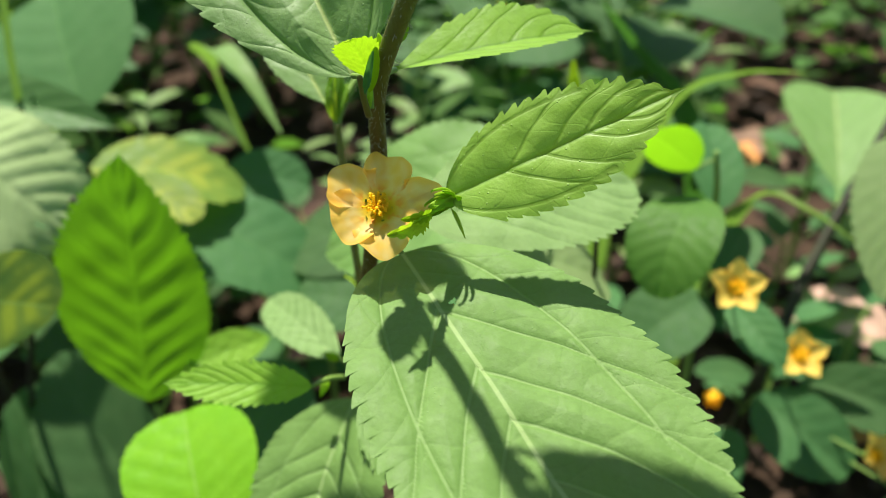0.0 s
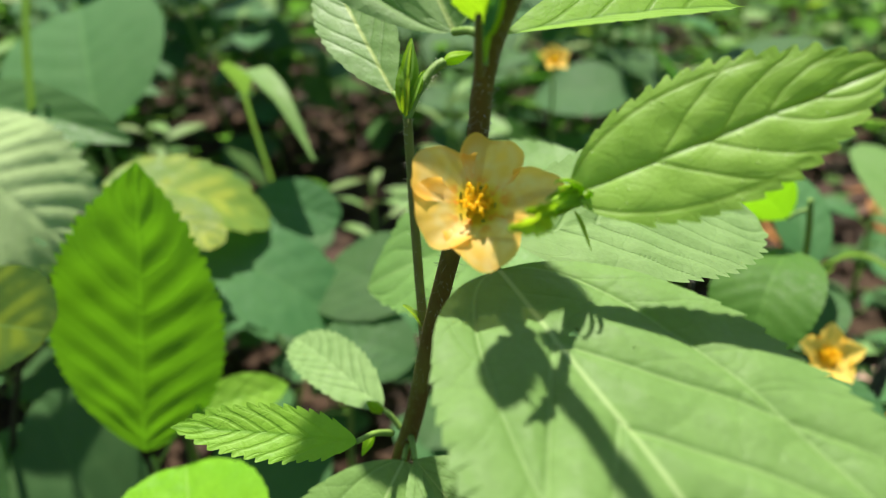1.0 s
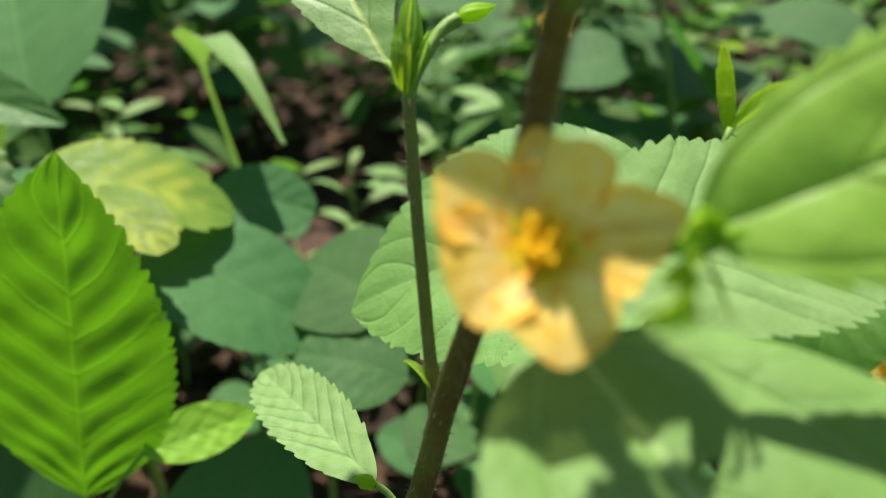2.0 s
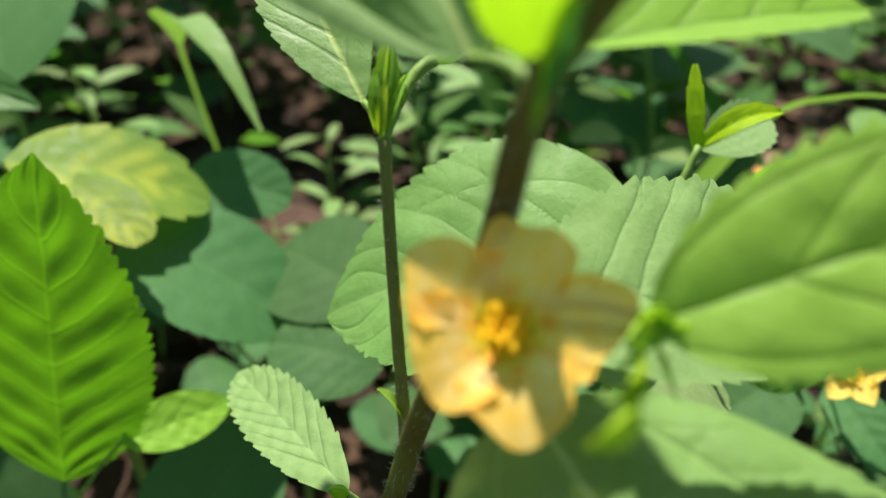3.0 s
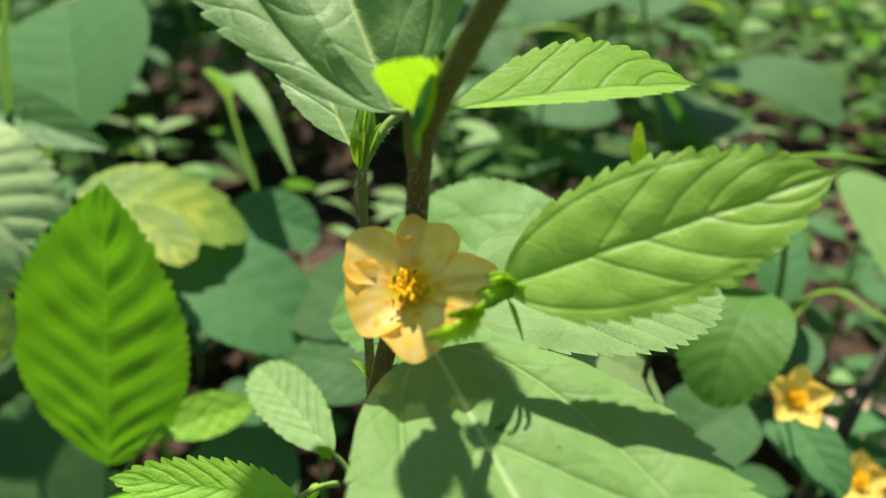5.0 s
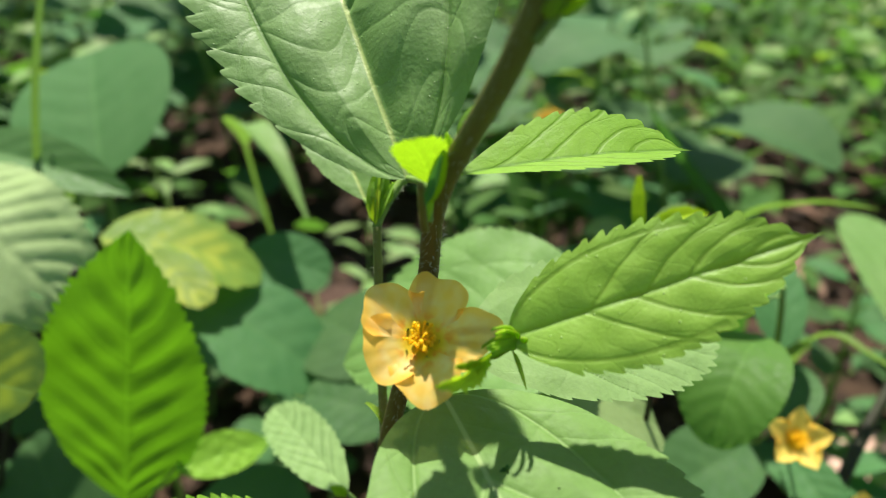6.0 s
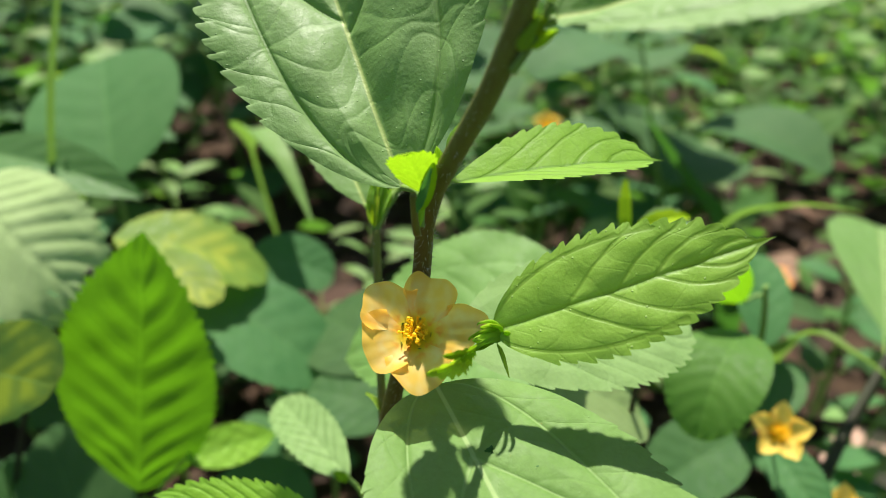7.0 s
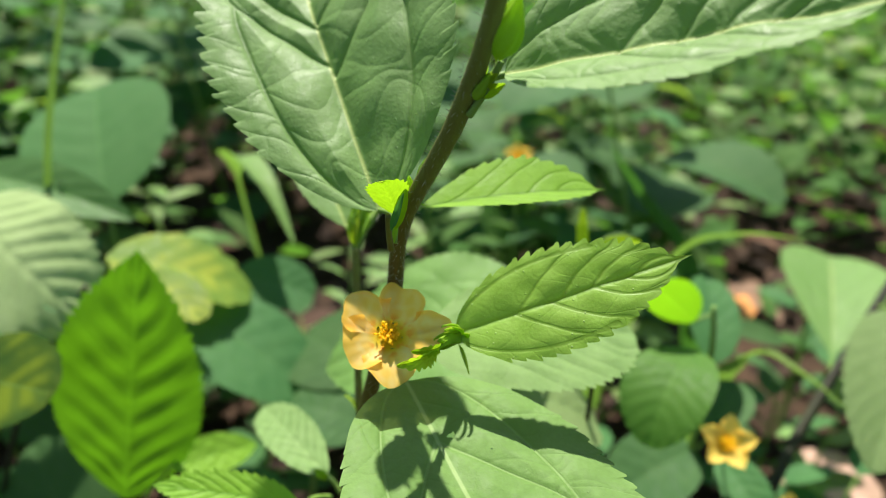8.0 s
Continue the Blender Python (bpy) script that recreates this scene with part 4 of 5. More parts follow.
# bud, stipules and side shoot on top of the side branch
part("shoot", tube_mesh("shoot", [(0.0097, 0.2877, 0.3164), (0.0106, 0.2897, 0.3189), (0.0118, 0.2917, 0.3210), (0.0147, 0.2953, 0.3244), (0.0172, 0.2973, 0.3257)], [0.00095, 0.0011, 0.0011, 0.00105, 0.0011], 10), STEM_GREEN, plant, label="light green side shoot")
part("shoot_hairs", hair_mesh("shoot_hairs", [(0.0106, 0.2897, 0.3189), (0.0118, 0.2917, 0.3210), (0.0147, 0.2953, 0.3244), (0.0172, 0.2973, 0.3257)], [0.0011, 0.0011, 0.00105, 0.0011], 60, 0.0010, 41), HAIR, plant)
bud(plant, (0.0172, 0.2973, 0.3257), (0.0231, 0.2999, 0.3270), 0.0014, LEAF_BUD)
bud(plant, (0.0098, 0.2887, 0.3184), (0.0107, 0.2966, 0.3306), 0.0021, LEAF_FRESH, "ribbed green bud")
bud(plant, (0.0116, 0.2903, 0.3209), (0.0129, 0.2929, 0.3251), 0.0009, LEAF_BUD)
leaf(plant, (0.0093, 0.2878, 0.3175), (0.0086, 0.2924, 0.3264), across((0.0093, 0.2878, 0.3175), (0.0086, 0.2924, 0.3264), (-0.2, -0.9, 0.4)), 0.0022, LEAF_FRESH, name="stipule",
     a=0.5, b=0.8, teeth=4, tooth=0.0, fold=0.7, arch=0.10, puff=0.0, seed=17, cols=4)
leaf(plant, (0.0096, 0.2871, 0.3173), (0.0103, 0.2912, 0.3250), across((0.0096, 0.2871, 0.3173), (0.0103, 0.2912, 0.3250), (-0.2, -0.9, 0.4)), 0.0018, LEAF_BUD, name="stipule",
     a=0.5, b=0.8, teeth=4, tooth=0.0, fold=0.7, arch=0.10, puff=0.0, seed=18, cols=4)
leaf(plant, (0.0090, 0.2889, 0.3183), (0.0106, 0.2970, 0.3308), across((0.0090, 0.2889, 0.3183), (0.0106, 0.2970, 0.3308), (-0.2, -0.9, 0.4)), 0.002, LEAF_BUD, name="stipule",
     a=0.5, b=0.8, teeth=4, tooth=0.0, fold=0.7, arch=0.10, puff=0.0, seed=81, cols=4)
leaf(plant, (0.0102, 0.2878, 0.3179), (0.0134, 0.2928, 0.3253), across((0.0102, 0.2878, 0.3179), (0.0134, 0.2928, 0.3253), (-0.2, -0.9, 0.4)), 0.0013, LEAF_FRESH, name="stipule",
     a=0.5, b=0.8, teeth=4, tooth=0.0, fold=0.7, arch=0.10, puff=0.0, seed=82, cols=4)
leaf(plant, (0.0130, 0.2670, 0.2770), (0.0090, 0.2690, 0.2830), (0.0110, 0.2740, 0.2780), 0.0035, LEAF_FRESH, name="stipule",
     a=0.6, b=0.8, teeth=3, tooth=0.0, fold=0.5, arch=0.1, veins=3, basal=False, puff=0.0, seed=19, cols=4)
# folded young leaves and bud at the foot of the toothed leaf
bud(plant, (0.0392, 0.2392, 0.3228), (0.0345, 0.2335, 0.3250), 0.0016, LEAF_BUD, "cluster of folded young leaves", "leaf_bud")
bud(plant, (0.0390, 0.2390, 0.3238), (0.0356, 0.2352, 0.3266), 0.0010, LEAF_YOUNG, name="leaf_bud")


def curled_sepal(root, end, swell, thick, material):
    """A narrow sepal that bows out from its root and curls in to its tip."""
    root, end, swell = Vector(root), Vector(end), Vector(swell)
    swell = swell * 0.75
    pts = [root, root.lerp(end, 0.3) + swell * 0.8, root.lerp(end, 0.65) + swell, end + swell * 0.35, end]
    return part("sepal", tube_mesh("sepal", pts, [thick * k for k in (0.6, 0.85, 0.75, 0.45, 0.12)], 8, 0.06, 7, 5), material, plant)


for end, swell, thick, material in (((0.0340, 0.2325, 0.3258), (0.0004, -0.0006, 0.0022), 0.00050, LEAF_YOUNG), ((0.0336, 0.2320, 0.3240), (0.0000, -0.0018, 0.0010), 0.00055, LEAF_BUD),
                                    ((0.0350, 0.2340, 0.3232), (-0.0003, -0.0014, -0.0003), 0.00050, LEAF_YOUNG), ((0.0352, 0.2345, 0.3275), (0.0010, 0.0004, 0.0016), 0.00042, LEAF_BUD),
                                    ((0.0338, 0.2330, 0.3232), (-0.0010, -0.0020, 0.0000), 0.00045, LEAF_YOUNG),
                                    ((0.0372, 0.2352, 0.3272), (0.0012, -0.0012, 0.0012), 0.00042, LEAF_YOUNG), ((0.0395, 0.2350, 0.3262), (0.0014, -0.0010, 0.0004), 0.00050, LEAF_YOUNG)):
    curled_sepal((0.0392, 0.2392, 0.3230), end, swell, thick, material)
leaf(plant, (0.0345, 0.2315, 0.3240), (0.0280, 0.2190, 0.3290), (0.0325, 0.2295, 0.3290), 0.0023, LEAF_BUD, name="young_leaf",
     a=0.6, b=0.6, teeth=8, tooth=0.22, fold=1.1, arch=0.06, puff=0.0003, wave=0.09, seed=20, cols=7)
leaf(plant, (0.0350, 0.2325, 0.3246), (0.0302, 0.2235, 0.3290), (0.0330, 0.2305, 0.3300), 0.0017, LEAF_YOUNG, name="young_leaf",
     a=0.6, b=0.6, teeth=7, tooth=0.22, fold=1.0, arch=0.10, puff=0.0002, wave=0.09, seed=83, cols=6)
leaf(plant, (0.0385, 0.2385, 0.3215), (0.0410, 0.2350, 0.3165), (0.0420, 0.2420, 0.3200), 0.0012, LEAF_FRESH, name="stipule",
     a=0.4, b=0.9, teeth=2, tooth=0.0, fold=0.6, arch=0.0, veins=3, basal=False, puff=0.0, seed=21, cols=3)
part("bud_stalk", tube_mesh("bud_stalk", [(0.0195, 0.2560, 0.3120), (0.0300, 0.2490, 0.3145), (0.0385, 0.2388, 0.3222)], [0.0007, 0.0006, 0.0007], 8), STEM_GREEN, plant)
bud(plant, (0.0018, 0.2765, 0.2470), (-0.0010, 0.2730, 0.2530), 0.0014, LEAF_BUD)
bud(plant, (0.0020, 0.2600, 0.2560), (0.0000, 0.2570, 0.2520), 0.0012, LEAF_BUD)

# the apricot flower
flower(plant, (0.0243, 0.2378, 0.3236), (0.03, -0.62, 0.785), 0.0089,
       [(68, 1.24, 41, 0.05, 0.12), (134, 1.26, 47, 0.06, 0.30), (203, 1.10, 60, 0.12, -0.05), (278, 1.20, 56, 0.13, 0.12), (0, 1.36, 40, 0.06, 0.25)],
       PETAL, stalk=(0.0195, 0.2560, 0.3110), seed=3, depth=0.34)

# ---- the broad-leaved weeds beside it ----
ribbed = thing("ribbed_weed", (-0.092, 0.345, 0.0), "weed with one tall ribbed leaf lit from behind", "plant")
part("stem", tube_mesh("stem", [(-0.092, 0.345, -0.01), (-0.090, 0.342, 0.09), (-0.092, 0.335, 0.170)], [0.002, 0.0016, 0.0010], 9), STEM_GREEN, ribbed)
veined_leaf(ribbed, (-0.0965, 0.3390, 0.1690), (-0.0790, 0.3490, 0.2800), (-0.0400, 0.3437, 0.2150), 0.057, SKIN_RIBBED,
            label="upright ribbed leaf glowing green in the sun", a=0.80, b=1.0, teeth=30, tooth=0.030, bare=0.04, fold=0.14, arch=0.0, first=0.02, pairs=7, reach=0.26, basal=0.0,
            puff=0.0001, groove=0.00012, rough=0.0003, pleat=0.00042, seed=30, cols=40)
veined_leaf(ribbed, (-0.0727, 0.3360, 0.1911), (-0.0464, 0.3608, 0.1830), (-0.0700, 0.3600, 0.2000), 0.0165, SKIN_LIGHT, stalk=(-0.0915, 0.3370, 0.165),
            a=0.6, b=0.85, teeth=8, tooth=0.01, fold=0.15, arch=0.06, first=0.08, basal=0.0, puff=0.00002, groove=0.00002, rough=0.0001, seed=31, cols=16)
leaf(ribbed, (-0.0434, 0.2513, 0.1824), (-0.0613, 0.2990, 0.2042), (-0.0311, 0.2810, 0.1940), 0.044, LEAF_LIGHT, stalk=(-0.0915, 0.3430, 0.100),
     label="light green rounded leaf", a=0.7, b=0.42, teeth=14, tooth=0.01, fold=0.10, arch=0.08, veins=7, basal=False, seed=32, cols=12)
leaf(ribbed, (-0.1012, 0.3277, 0.0951), (-0.1703, 0.3957, 0.1435), across((-0.1012, 0.3277, 0.0951), (-0.1703, 0.3957, 0.1435), (0.3, -0.9, 0.25)), 0.058, LEAF_DULL, stalk=(-0.0915, 0.3440, 0.080),
     a=0.6, b=0.6, teeth=14, tooth=0.015, fold=0.15, arch=0.06, veins=7, basal=False, seed=33, cols=12)
leaf(ribbed, (-0.170, 0.3340, 0.0980), (-0.1795, 0.3990, 0.1217), across((-0.170, 0.3340, 0.0980), (-0.1795, 0.3990, 0.1217), (0.8, -0.5, 0.3)), 0.055, LEAF_DULL, stalk=(-0.0940, 0.3440, 0.060),
     a=0.6, b=0.6, teeth=14, tooth=0.015, fold=0.15, arch=0.06, veins=7, basal=False, seed=34, cols=12)

pale = thing("pale_weed", (-0.190, 0.380, 0.0), "weed with drooping pale toothed leaves", "plant")
part("stem", tube_mesh("stem", [(-0.190, 0.380, -0.01), (-0.192, 0.382, 0.12), (-0.185, 0.390, 0.285)], [0.0025, 0.002, 0.0014], 9), STEM_DARK, pale)
leaf(pale, (-0.1851, 0.4117, 0.2633), (-0.1152, 0.3685, 0.2345), across((-0.1851, 0.4117, 0.2633), (-0.1152, 0.3685, 0.2345), (-0.30, -0.46, 0.84)), 0.055, LEAF_CREAM, stalk=(-0.186, 0.389, 0.262),
     label="pale drooping toothed leaf with a small hole", a=0.6, b=0.5, teeth=18, tooth=0.035, fold=-0.05, arch=0.15, puff=0.0007, wave=0.025, seed=35, cols=20,
     hole=[(0.86, -0.28, 0.018)])
leaf(pale, (-0.2083, 0.4556, 0.2607), (-0.1233, 0.4395, 0.2480), across((-0.2083, 0.4556, 0.2607), (-0.1233, 0.4395, 0.2480), (-0.15, -0.5, 0.85)), 0.027, LEAF_CYAN, stalk=(-0.185, 0.390, 0.284),
     label="smooth blue-green leaf with a waterdrop", a=0.55, b=0.8, teeth=10, tooth=0.0, fold=0.30, arch=0.07, veins=6, basal=False, seed=36, cols=10)
leaf(pale, (-0.1500, 0.3270, 0.2350), (-0.0983, 0.3121, 0.2424), (-0.1199, 0.3360, 0.2462), 0.040, LEAF_MOTTLED_SHADED, stalk=(-0.190, 0.383, 0.160),
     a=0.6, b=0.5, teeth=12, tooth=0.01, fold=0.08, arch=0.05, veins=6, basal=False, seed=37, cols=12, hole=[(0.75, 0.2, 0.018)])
part("leaf_stalk", tube_mesh("leaf_stalk", [(-0.190, 0.380, 0.10), (-0.150, 0.370, 0.195), (-0.116, 0.375, 0.248)], [0.0016, 0.0013, 0.0011], 8), STEM_DARK, pale)

round_plant = thing("round_leaf_weed", (-0.145, 0.470, 0.0), "weed with large round dull green leaves", "plant")
part("stem", tube_mesh("stem", [(-0.145, 0.470, -0.01), (-0.150, 0.475, 0.10), (-0.157, 0.482, 0.232)], [0.0022, 0.0018, 0.0012], 9), STEM_GREEN, round_plant)
leaf(round_plant, (-0.1571, 0.4813, 0.2365), (-0.1950, 0.5650, 0.2760), (-0.2094, 0.5186, 0.2485), 0.088, LEAF_ROUND,
     label="large round blue-green leaf", a=0.5, b=0.42, teeth=14, tooth=0.012, fold=0.06, arch=0.04, veins=6, seed=38, cols=12)

yellowed = thing("yellowed_weed", (-0.115, 0.420, 0.0), "weed with a yellow-mottled lobed leaf", "plant")
part("stem", tube_mesh("stem", [(-0.115, 0.420, -0.01), (-0.118, 0.415, 0.12), (-0.123, 0.408, 0.242)], [0.002, 0.0016, 0.001], 8), STEM_GREEN, yellowed)
leaf(yellowed, (-0.1232, 0.4077, 0.2442), (-0.0644, 0.4255, 0.2174), (-0.1000, 0.4600, 0.2400), 0.040, LEAF_YELLOWED,
     label="yellow-mottled green lobed leaf", a=0.5, b=0.6, teeth=7, tooth=0.06, fold=0.08, arch=0.09, veins=6, basal=False, seed=40, cols=12)
leaf(yellowed, (-0.1060, 0.4080, 0.2390), (-0.0714, 0.3810, 0.2309), (-0.0850, 0.4080, 0.2370), 0.020, LEAF_YELLOWED,
     a=0.6, b=0.5, teeth=5, tooth=0.05, fold=0.1, arch=0.06, veins=5, basal=False, seed=41, cols=8)
leaf(yellowed, (-0.0800, 0.4500, 0.2150), (-0.0380, 0.4450, 0.2080), (-0.0600, 0.4700, 0.2250), 0.030, LEAF_DULL, stalk=(-0.117, 0.416, 0.15),
     a=0.5, b=0.5, teeth=10, tooth=0.02, fold=0.1, arch=0.06, veins=6, seed=42, cols=10)

dark = thing("dark_weed", (-0.040, 0.420, 0.0), "low weed with dark rounded leaves", "plant")
part("stem", tube_mesh("stem", [(-0.040, 0.420, -0.01), (-0.038, 0.415, 0.08), (-0.030, 0.410, 0.180)], [0.002, 0.0016, 0.001], 8), STEM_GREEN, dark)
leaf(dark, (-0.0910, 0.4058, 0.2161), (-0.0305, 0.3978, 0.1837), (-0.0560, 0.4500, 0.2080), 0.056, LEAF_DULL, stalk=(-0.036, 0.414, 0.120),
     label="dark rounded leaf", a=0.5, b=0.6, teeth=12, tooth=0.01, fold=0.06, arch=0.08, veins=6, seed=43, cols=12)
leaf(dark, (-0.0022, 0.3912, 0.1994), (-0.0410, 0.4310, 0.1934), (-0.0192, 0.4379, 0.2031), 0.048, LEAF_DULL, stalk=(-0.031, 0.411, 0.175),
     a=0.5, b=0.5, teeth=12, tooth=0.01, fold=0.06, arch=0.08, veins=6, seed=44, cols=12)
leaf(dark, (0.0011, 0.3726, 0.1861), (-0.0369, 0.3828, 0.1884), (-0.0200, 0.4000, 0.1950), 0.036, LEAF_DULL, stalk=(-0.032, 0.412, 0.160),
     a=0.5, b=0.5, teeth=12, tooth=0.01, fold=0.06, arch=0.08, veins=6, seed=45, cols=12)
leaf(dark, (-0.0450, 0.3800, 0.1500), (-0.0750, 0.3300, 0.1150), (-0.0900, 0.3700, 0.1400), 0.050, LEAF_DULL, stalk=(-0.036, 0.414, 0.120),
     a=0.5, b=0.6, teeth=12, tooth=0.01, fold=0.06, arch=0.08, veins=6, seed=46, cols=12)

# weed behind the flower, whose leaves show on both sides of it
behind = thing("broad_weed", (0.058, 0.345, 0.0), "weed with broad soft green leaves behind the flower", "plant")
part("stem", tube_mesh("stem", [(0.058, 0.345, -0.01), (0.060, 0.340, 0.12), (0.071, 0.336, 0.255), (0.0795, 0.3445, 0.2870)], [0.0022, 0.0018, 0.0013, 0.0008], 9), STEM_GREEN, behind)
veined_leaf(behind, (0.0641, 0.3192, 0.2785), (-0.0070, 0.3220, 0.2520), (0.0300, 0.3640, 0.2850), 0.058, SKIN_SOFT, stalk=(0.0705, 0.3350, 0.2520),
            label="broad soft green leaf", a=0.5, b=0.85, teeth=22, tooth=0.018, fold=0.10, arch=0.10, first=0.15, pairs=5, reach=0.34, basal=0.55, puff=0.0004, groove=0.0001, rough=0.0003, seed=47, cols=30)
leaf(behind, (0.0356, 0.3003, 0.2660), (0.0860, 0.3166, 0.2399), (0.0734, 0.3322, 0.2490), 0.032, LEAF_PALE, stalk=(0.0670, 0.3370, 0.2200),
     a=0.6, b=0.42, teeth=14, tooth=0.01, fold=0.10, arch=0.08, veins=8, seed=49, cols=12)
leaf(behind, (0.0796, 0.3450, 0.2860), (0.0980, 0.3470, 0.2945), (0.0890, 0.3560, 0.2960), 0.006, LEAF_YOUNG, name="young_leaf",
     a=0.6, b=0.7, teeth=5, tooth=0.05, fold=0.4, arch=0.22, veins=5, basal=False, puff=0.0003, seed=50, cols=6)
leaf(behind, (0.0797, 0.3441, 0.2842), (0.0786, 0.3562, 0.3022), (0.0830, 0.3480, 0.2930), 0.0040, LEAF_YOUNG, name="young_leaf",
     a=0.6, b=0.7, teeth=4, tooth=0.05, fold=0.6, arch=0.05, veins=5, basal=False, puff=0.0003, seed=51, cols=5)
leaf(behind, (0.0816, 0.3476, 0.2841), (0.1021, 0.3608, 0.2861), (0.0920, 0.3650, 0.2920), 0.014, LEAF_PALE,
     a=0.6, b=0.7, teeth=8, tooth=0.05, fold=0.3, arch=0.08, veins=6, basal=False, puff=0.0003, seed=52, cols=8)
part("twig", tube_mesh("twig", [(0.062, 0.336, 0.18), (0.080, 0.318, 0.225), (0.0815, 0.312, 0.262)], [0.0012, 0.0010, 0.0008], 8), STEM_DARK, behind)

# weed on the other side with the oval leaves
oval = thing("oval_leaf_weed", (0.142, 0.380, 0.0), "weed with rounded leaves and one sunlit bright leaf", "plant")
part("stem", tube_mesh("stem", [(0.142, 0.380, -0.01), (0.141, 0.378, 0.12), (0.143, 0.381, 0.216), (0.139, 0.380, 0.252)], [0.002, 0.0016, 0.0014, 0.001], 9), STEM_GREEN, oval)
leaf(oval, (0.1310, 0.3700, 0.2378), (0.1096, 0.3331, 0.2180), (0.1375, 0.3532, 0.2337), 0.034, LEAF_OVAL, stalk=(0.1425, 0.3800, 0.210),
     label="rounded green leaf with a bright tip", a=0.55, b=0.5, teeth=16, tooth=0.01, fold=0.12, arch=0.20, veins=8, seed=53, cols=12)
leaf(oval, (0.1483, 0.3899, 0.2181), (0.1526, 0.4375, 0.2358), (0.1630, 0.4059, 0.2224), 0.024, LEAF_DULL, stalk=(0.1430, 0.3805, 0.212),
     a=0.5, b=0.55, teeth=10, tooth=0.01, fold=0.15, arch=0.05, veins=6, seed=54, cols=10)
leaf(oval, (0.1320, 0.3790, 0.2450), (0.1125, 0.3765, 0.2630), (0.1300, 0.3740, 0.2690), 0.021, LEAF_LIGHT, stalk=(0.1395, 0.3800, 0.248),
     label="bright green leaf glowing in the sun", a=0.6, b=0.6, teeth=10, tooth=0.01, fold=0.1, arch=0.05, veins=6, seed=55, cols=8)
leaf(oval, (0.1440, 0.3800, 0.180), (0.1050, 0.3600, 0.165), (0.1200, 0.3900, 0.180), 0.036, LEAF_DULL, stalk=(0.1425, 0.3795, 0.165),
     a=0.5, b=0.6, teeth=10, tooth=0.01, fold=0.15, arch=0.05, veins=6, seed=56, cols=10)
leaf(oval, (0.1500, 0.3780, 0.190), (0.1660, 0.4060, 0.198), (0.1750, 0.3850, 0.195), 0.024, LEAF_DULL, stalk=(0.1425, 0.3795, 0.175),
     a=0.5, b=0.6, teeth=10, tooth=0.01, fold=0.15, arch=0.05, veins=6, seed=57, cols=10)

# the second flowering plant, with yellow flowers
second = thing("yellow_flowered_weed", (0.165, 0.380, 0.0), "leaning weed with small yellow star flowers and broad leaves", "plant")
RS = [(0.165, 0.380, -0.01), (0.170, 0.378, 0.09), (0.1814, 0.3808, 0.1511), (0.2022, 0.4062, 0.1769), (0.2508, 0.4572, 0.2283), (0.285, 0.490, 0.270)]
part("stem", tube_mesh("stem", RS, [0.0034, 0.0031, 0.0028, 0.0026, 0.0023, 0.0014], 10), STEM_DARK, second, label="dark leaning stem")
leaf(second, (0.2390, 0.4676, 0.1745), (0.2742, 0.5695, 0.1860), across((0.2390, 0.4676, 0.1745), (0.2742, 0.5695, 0.1860), (-0.1, -0.5, 0.85)), 0.064, LEAF, stalk=(0.2140, 0.4180, 0.1900),
     label="broad grey-green leaf", a=1.0, b=0.42, teeth=14, tooth=0.01, fold=0.22, arch=0.03, veins=6, seed=58, cols=12)
leaf(second, (0.2381, 0.4163, 0.2320), (0.1992, 0.3449, 0.2031), (0.1997, 0.3820, 0.2208), 0.046, LEAF_PALE, stalk=(0.2420, 0.4480, 0.2190),
     label="toothed pale leaf", a=0.55, b=0.7, teeth=18, tooth=0.03, fold=0.1, arch=0.06, veins=8, seed=59, cols=12)
leaf(second, (0.1530, 0.3719, 0.1836), (0.1640, 0.3374, 0.1760), (0.1640, 0.3700, 0.1870), 0.019, LEAF_DULL, stalk=(0.1760, 0.3795, 0.1350),
     a=0.55, b=0.6, teeth=10, tooth=0.02, fold=0.2, arch=0.06, veins=7, seed=60, cols=10)
leaf(second, (0.1980, 0.3750, 0.1300), (0.2440, 0.3500, 0.1240), (0.2200, 0.3900, 0.1450), 0.030, LEAF_DULL, stalk=(0.1850, 0.3850, 0.1550),
     a=0.55, b=0.6, teeth=10, tooth=0.02, fold=0.2, arch=0.06, veins=7, seed=61, cols=10)
leaf(second, (0.1720, 0.3700, 0.1250), (0.2050, 0.3350, 0.1100), (0.2050, 0.3600, 0.1250), 0.036, LEAF_DULL, stalk=(0.1700, 0.3780, 0.1000),
     a=0.55, b=0.6, teeth=10, tooth=0.02, fold=0.2, arch=0.06, veins=7, seed=62, cols=10)
leaf(second, (0.1600, 0.3650, 0.1100), (0.1350, 0.3200, 0.0950), (0.1600, 0.3350, 0.1100), 0.036, LEAF_DULL, stalk=(0.1690, 0.3780, 0.0900),
     a=0.55, b=0.6, teeth=10, tooth=0.02, fold=0.2, arch=0.06, veins=7, seed=63, cols=10)
leaf(second, (0.2250, 0.3150, 0.1150), (0.1950, 0.2900, 0.1150), (0.2050, 0.3200, 0.1250), 0.026, LEAF, stalk=(0.1750, 0.3790, 0.1100),
     a=0.55, b=0.5, teeth=14, tooth=0.04, fold=0.1, arch=0.06, veins=7, seed=64, cols=10)
STAR = [(deg, 1.12, 47, 0.06, 0.0) for deg in (18, 90, 162, 234, 306)]
flower(second, (0.1470, 0.3543, 0.2054), (-0.15, -0.60, 0.78), 0.0105, STAR, PETAL_YELLOW, point=0.42, stalk=(0.1530, 0.3719, 0.1836), seed=4)
